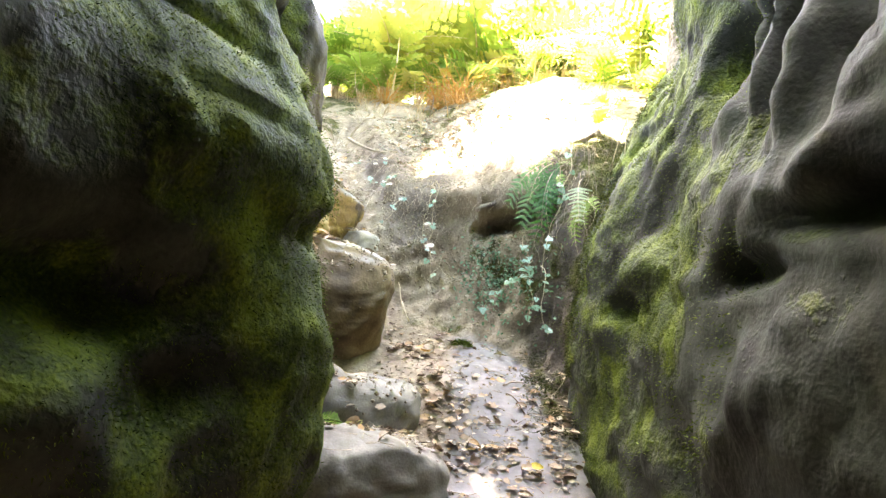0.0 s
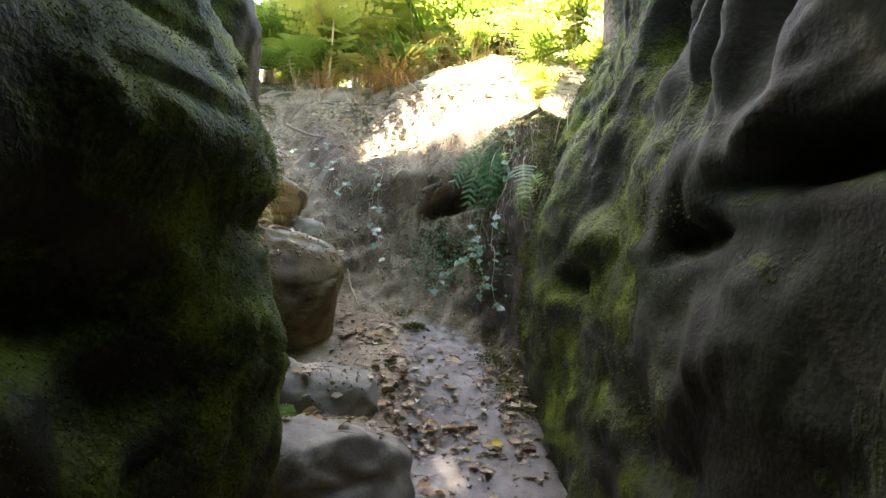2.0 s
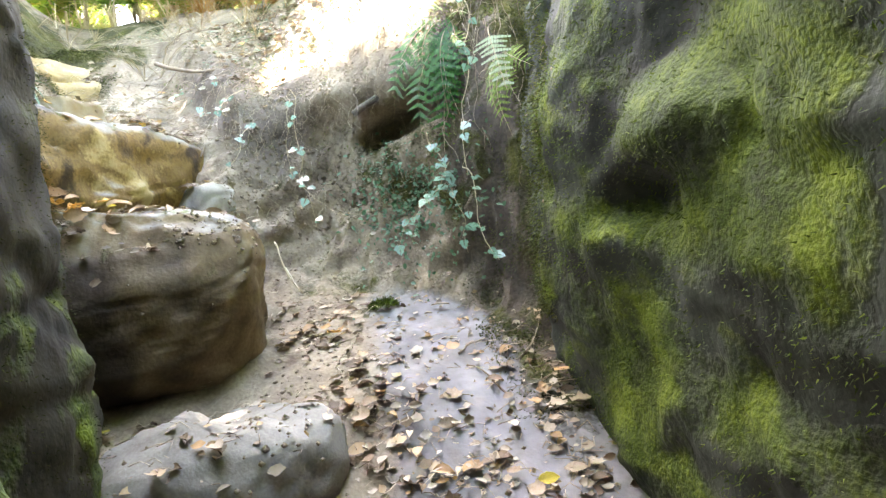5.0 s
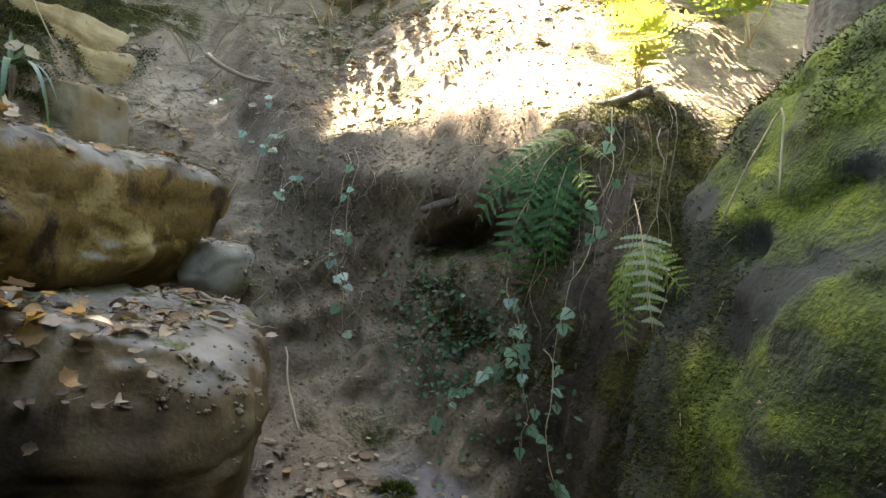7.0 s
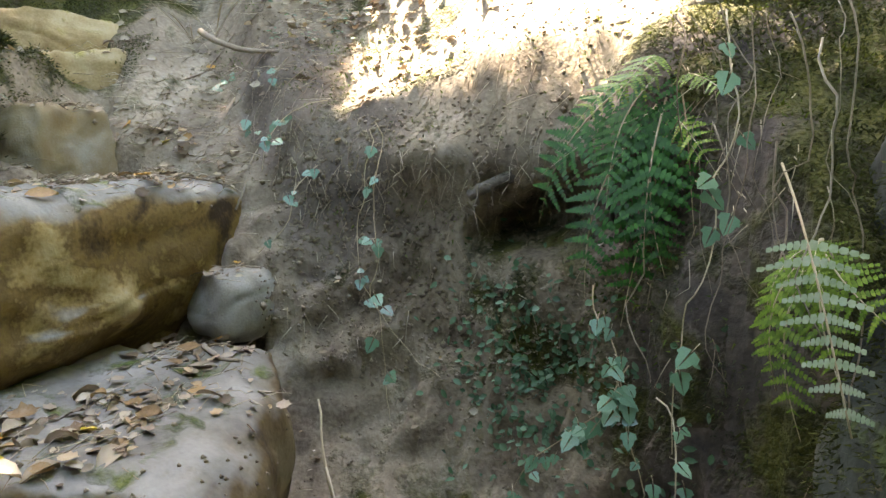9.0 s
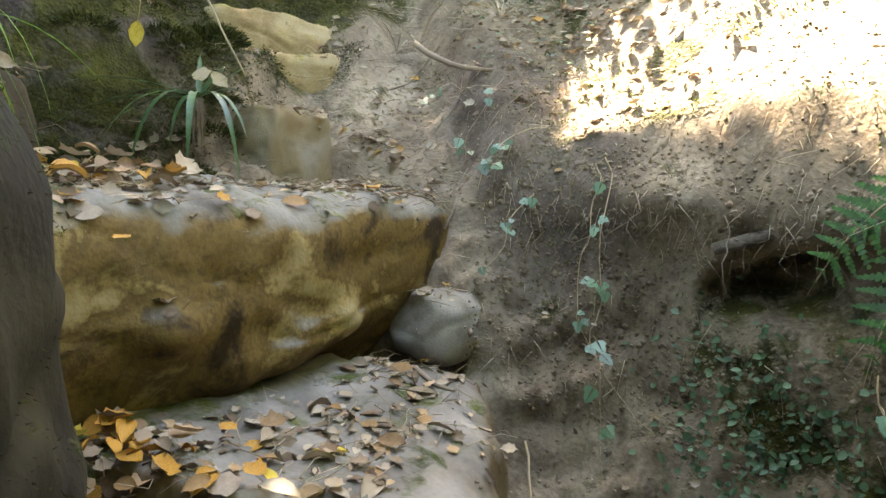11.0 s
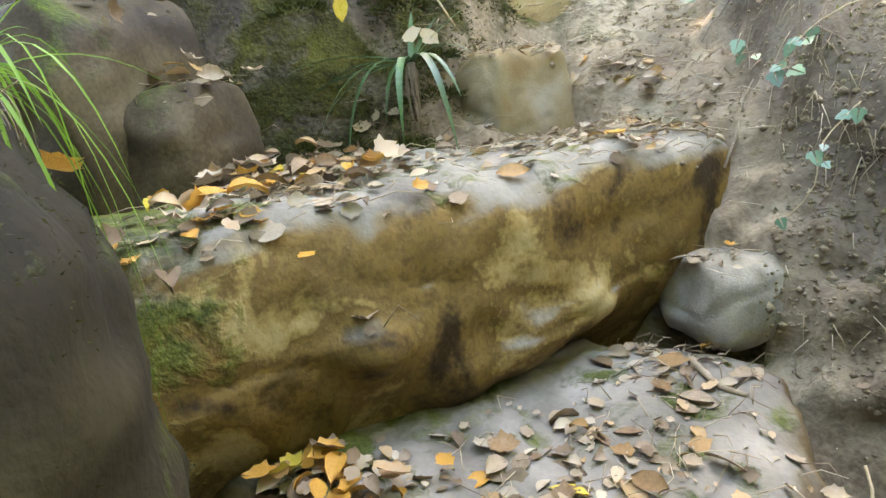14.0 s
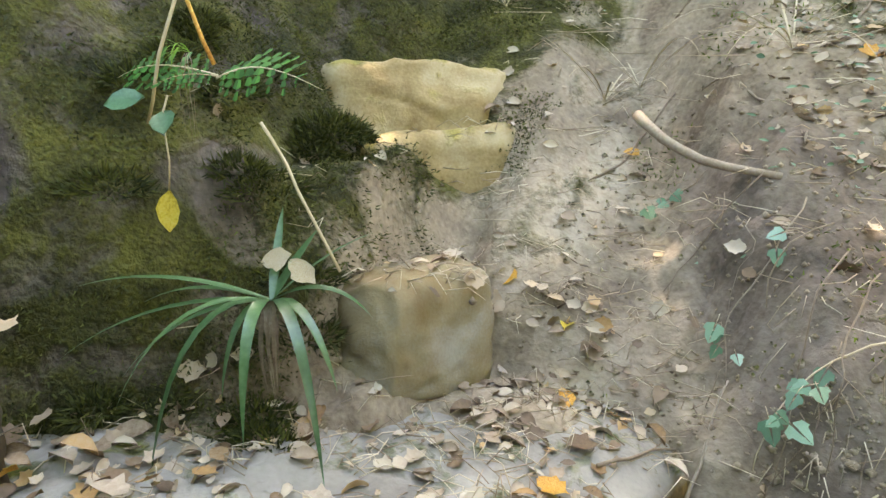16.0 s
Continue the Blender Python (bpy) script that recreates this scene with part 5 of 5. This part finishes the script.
# ---- plants and trees on the slope ----
def bracken(x_, y_, height, count, meshes, label, seed, lean=(0, 0)):
    r = random.Random(seed)
    place = drop(x_, y_, 9)[0] if abs(x_) < 3 else Vector((x_, y_, float(ground_z(np.array([x_]), np.array([y_]))[0])))
    ob = thing("bracken", place, label, "fern", "bracken on the slope")
    for k in range(count):
        a = 2 * math.pi * (k + r.random() * 0.6) / count
        reach = height * r.uniform(0.5, 0.9)
        tip = place + Vector((math.cos(a) * reach + lean[0] * height, math.sin(a) * reach + lean[1] * height, height * r.uniform(0.35, 1.15)))
        set_frond(ob, meshes[r.randrange(3)], place, tip, (0, 0, 1), 1.1)
    return ob


for k in range(62):
    x_ = rng.uniform(-4.0, 4.5)
    y_ = 5.9 + 3.5 * rng.rand() ** 1.5 + 0.1 * abs(x_)
    if -0.5 < x_ < 2.6 and y_ < 6.9:
        y_ += 1.0
    bracken(x_, y_, rng.uniform(0.6, 1.25), 7, BRACKEN_MESH, "green bracken fern standing in sunlight", 100 + k)
for k, (x_, y_, h) in enumerate([(-0.5, 6.1, 0.4), (0.0, 6.2, 0.45), (0.6, 6.1, 0.4), (-1.3, 6.2, 0.5), (1.0, 6.3, 0.5), (-0.8, 6.3, 0.5), (1.5, 5.6, 0.4), (-0.2, 6.4, 0.6), (0.1, 6.6, 1.0), (0.7, 6.5, 1.1), (1.3, 6.0, 1.0), (1.7, 5.4, 0.9), (-0.9, 6.5, 1.0), (1.5, 4.9, 0.7), (0.4, 7.0, 1.4), (1.1, 6.8, 1.4), (-0.4, 6.9, 1.3), (-1.0, 5.75, 0.45), (-0.75, 6.0, 0.6), (-1.4, 5.9, 0.6), (0.98, 4.35, 0.4), (0.9, 5.0, 0.5), (1.15, 5.3, 0.6), (0.84, 3.82, 0.28), (0.2, 5.75, 0.35), (1.3, 4.7, 0.6), (1.45, 4.2, 0.6), (0.6, 5.4, 0.35)]):
    bracken(x_, y_, h, 6, BRACKEN_MESH, "green bracken fern standing in sunlight", 200 + k)
for k, (x_, y_, h) in enumerate([(-0.12, 5.6, 0.6), (0.02, 5.68, 0.55), (-0.24, 5.66, 0.55), (-0.05, 5.5, 0.45), (1.0, 5.9, 0.4), (0.5, 6.0, 0.4), (-0.75, 5.75, 0.4)]):
    r = random.Random(300 + k)
    tuft("dry_bracken", drop(x_, y_, 9)[0], [(r.uniform(0, 360), h * r.uniform(0.6, 1.2), r.uniform(0.5, 1.3), r.uniform(0.4, 1.3)) for _ in range(70)],
         [M_BRACKEN_DRY], "withered orange-brown bracken clump", "fern", 0.007, k)

for k in range(90):
    x_, y_ = rng.uniform(-1.7, 1.4), rng.uniform(5.0, 6.6)
    r = random.Random(400 + k)
    tuft("dry_grass", drop(x_, y_, 9)[0], [(r.uniform(0, 360), r.uniform(0.15, 0.45), r.uniform(0.5, 1.2), r.uniform(0.2, 0.9)) for _ in range(9)],
         [M_STRAW], "pale dry grass tuft on the leafy slope", "grass", 0.005, k)["group"] = "dry grass on the slope"
# outline of the sunlit patch on the slope; the crowns leave its sun rays free
GAP = [(-0.31, 4.17), (-0.28, 4.75), (0.12, 5.05), (0.4, 5.5), (0.75, 6.3), (3.2, 6.8), (3.2, 2.9), (1.6, 2.95), (1.25, 3.2), (1.05, 3.4), (0.8, 3.55), (0.52, 3.74), (0.15, 4.06)]


def in_gap(px_, py_):
    inside = np.zeros(len(px_), bool)
    for (x0, y0), (x1, y1) in zip(GAP, GAP[1:] + GAP[:1]):
        cross = ((y0 > py_) != (y1 > py_)) & (px_ < (x1 - x0) * (py_ - y0) / (y1 - y0 + 1e-9) + x0)
        inside ^= cross
    return inside


# unseen crown leaves, added along the sun's rays to shade all but the patch
sd = np.array(SUN_DIR)
n = 19500
T = np.stack([rng.uniform(-2.6, 1.5, n), rng.uniform(1.7, 6.8, n), np.zeros(n)], 1)
T[:, 2] = ground_z(T[:, 0], T[:, 1])
low = rng.rand(n) < 0.5
T[low & (np.abs(T[:, 0]) < 2) & (T[:, 1] < 4.2), 2] += rng.uniform(0, 2.6, int((low & (np.abs(T[:, 0]) < 2) & (T[:, 1] < 4.2)).sum()))
T[:5000] = np.stack([rng.uniform(0.4, 1.1, 5000), rng.uniform(-0.6, 2.8, 5000), rng.uniform(0.3, 3.9, 5000)], 1)
T[5000:8000, 0], T[5000:8000, 1] = rng.uniform(-0.6, 0.85, 3000), rng.uniform(3.0, 4.3, 3000)
T[5000:8000, 2] = ground_z(T[5000:8000, 0], T[5000:8000, 1])
P = T + sd * rng.uniform(6.5, 10.5, n)[:, None]
near_s, far_s = np.zeros(n), np.full(n, 16.0)
for _ in range(30):
    mid_s = (near_s + far_s) / 2
    G = P - sd * mid_s[:, None]
    above = G[:, 2] > ground_z(G[:, 0], G[:, 1])
    near_s, far_s = np.where(above, mid_s, near_s), np.where(above, far_s, mid_s)
hit = np.zeros(n, bool)
for k in range(9):
    reach = 0.05 if k else 0.0
    hit |= in_gap(G[:, 0] + reach * math.cos(k * 0.785), G[:, 1] + reach * math.sin(k * 0.785))
keep = ~hit & ((G[:, 1] < 5.7) | (rng.rand(n) < 0.3))
P = P[keep]
TRUNKS = [((1.24, 3.2), 0.17, "tree trunk with hanging ivy strings above the rock wall"), ((-1.6, 8.2), 0.25, "grey tree trunk among bracken, with an unseen crown added for shade"), ((-4.8, 6.6), 0.22, "unseen tree added so that its crown shades the gully")]
owner = np.where(P[:, 0] > -2.6, 1, 2)
leaf = Shape()
for k in range(5):
    a = k * 1.25
    m = aim((0.05 * math.cos(a), 0.05 * math.sin(a), 0.02 * k), (0.2 * math.cos(a), 0.2 * math.sin(a), 0.02 * k - 0.03))
    leaf.face([m @ Vector(q) for q in ((0, 0, 0), (0.07, 0.055, 0.012), (0.13, 0.04, 0.0), (0.19, 0, -0.02))])
    leaf.face([m @ Vector(q) for q in ((0, 0, 0), (0.19, 0, -0.02), (0.13, -0.04, 0.0), (0.07, -0.055, 0.012))])
LEAF_V, LEAF_F = np.array(leaf.v), np.array(leaf.f)


def leaf_mass(name, places, size, mat, seed):
    """Many sprays of leaves as one crown."""
    r = np.random.RandomState(seed)
    m = len(places)
    q = r.normal(0, 1, (m, 4))
    q /= np.linalg.norm(q, axis=1)[:, None]
    w, a, b, c = q.T
    R = np.stack([np.stack([1 - 2 * (b * b + c * c), 2 * (a * b - w * c), 2 * (a * c + w * b)], 1), np.stack([2 * (a * b + w * c), 1 - 2 * (a * a + c * c), 2 * (b * c - w * a)], 1),
                  np.stack([2 * (a * c - w * b), 2 * (b * c + w * a), 1 - 2 * (a * a + b * b)], 1)], 1)
    v = np.einsum("mij,kj->mki", R, LEAF_V) * (size * r.uniform(0.7, 1.4, m))[:, None, None] + places[:, None, :]
    f = (LEAF_F[None] + (np.arange(m) * len(LEAF_V))[:, None, None]).reshape(-1, 4)
    me = bpy.data.meshes.new(name)
    me.from_pydata(v.reshape(-1, 3).tolist(), [], f.tolist())
    me.materials.append(mat)
    return me


def tree(place, radius, height, places, label, seed, limbs=7, size=1.0):
    r = random.Random(seed)
    ob = thing("tree", place, label, "tree")
    o = Vector(place)
    sh = Shape()
    top = Vector((r.uniform(-0.3, 0.3), r.uniform(-0.2, 0.2), height))
    sh.tube([Vector((0, 0, -0.4)), Vector((0, 0, 0.05)), Vector((r.uniform(-0.05, 0.05), 0, 0.5)), top * 0.5, top], radius * 1.25, radius * 0.5, 14)
    part("trunk", sh, M_BARK, ob)
    for k in range(limbs):
        ends = places[places[:, 1] < 7.2] if limbs == 3 else places
        if not len(ends):
            break
        end = Vector(ends[r.randrange(len(ends))]) - o
        start = top * r.uniform(0.45, 1.0)
        mid = start.lerp(end, 0.5) + Vector((r.uniform(-0.3, 0.3), r.uniform(-0.3, 0.3), 0.3))
        sh = Shape()
        sh.tube([start, start.lerp(mid, 0.5), mid, end], radius * 0.28, radius * 0.05, 6)
        part("limb", sh, M_BARK, ob)
    if limbs == 0 and place[1] > 8:
        for q in ([(0.1, -0.1, 1.5), (0.5, -0.2, 1.9), (0.9, -0.3, 2.5), (1.5, -0.4, 3.3)], [(0.05, -0.1, 2.2), (0.9, -0.3, 2.6), (1.7, -0.5, 2.9), (2.4, -0.6, 3.3)],
                  [(-0.1, 0, 1.9), (-0.6, -0.2, 2.3), (-1.1, -0.2, 3.0)], [(0.9, -0.3, 2.5), (1.3, -0.5, 2.55), (1.9, -0.6, 2.9)]):
            sh = Shape()
            sh.tube(catmull(q, 0.1).tolist(), 0.045, 0.012, 6)
            part("limb", sh, M_BARK, ob)
    if len(places):
        part("crown", leaf_mass("crown", np.array(places) - np.array(o), size, M_CROWN, seed), M_CROWN, ob)
    return ob


for k, ((x_, y_), radius, label) in enumerate(TRUNKS):
    z_ = float(ground_z(np.array([x_]), np.array([y_]))[0])
    tree((x_, y_, z_), radius, 5.5, P[owner == k], label, 40 + k, 3 if k == 2 else 0, 0.42)
for k, (x_, y_, radius, h) in enumerate([(-3.2, 10, 0.14, 5), (0.6, 13, 0.16, 5), (2.6, 12, 0.12, 5), (-6, 13, 0.2, 7), (6, 15, 0.2, 6), (-1.6, 15, 0.2, 7), (3.5, 17, 0.2, 7), (10, 14, 0.2, 7), (-9, 12, 0.2, 7)]):
    z_ = float(ground_z(np.array([x_]), np.array([y_]))[0])
    m = 420
    ang, rad = rng.uniform(0, 6.283, m), 2.3 * np.sqrt(rng.rand(m))
    cl = np.stack([x_ + rad * np.cos(ang), y_ + rad * np.sin(ang), z_ + 0.6 + (h - 0.4) * rng.rand(m)], 1)
    cl = cl[fbm(cl, 0.9, 2, shift=k) > -0.1]
    tree((x_, y_, z_), radius, h, cl, "woodland tree with light green leaves", 60 + k, 8, 1.0)
# trees out of view on both sides, added to take sky light off the walls
for k, (x_, y_, radius, h) in enumerate([(-4.0, 1.5, 0.2, 5), (-4.0, 3.9, 0.2, 4), (3.4, 1.2, 0.2, 6), (3.4, 3.6, 0.2, 6)]):
    z_ = float(ground_z(np.array([x_]), np.array([y_]))[0])
    m = 520
    d = rng.normal(0, 1, (m, 3))
    d /= np.linalg.norm(d, axis=1)[:, None]
    cl = np.array([x_, y_, z_ + 3.2]) + d * np.array([1.7, 2.2, 2.4]) * rng.rand(m, 1) ** 0.4
    # leaf clumps added above the cleft, unseen, to dim the upper walls
    if abs(y_ - 1.3) < 0.3:
        over = np.stack([rng.uniform(-1.8, 0.1, 120) if x_ < 0 else rng.uniform(-0.1, 1.8, 120), rng.uniform(-0.3, 0.9 if x_ < 0 else 1.6, 120), rng.uniform(4.7, 6.4, 120)], 1)
        cl = np.concatenate([cl, over])
    tree((x_, y_, z_), radius, h, cl, "unseen tree added beside the gully to block sky light", 80 + k, 6, 1.2)
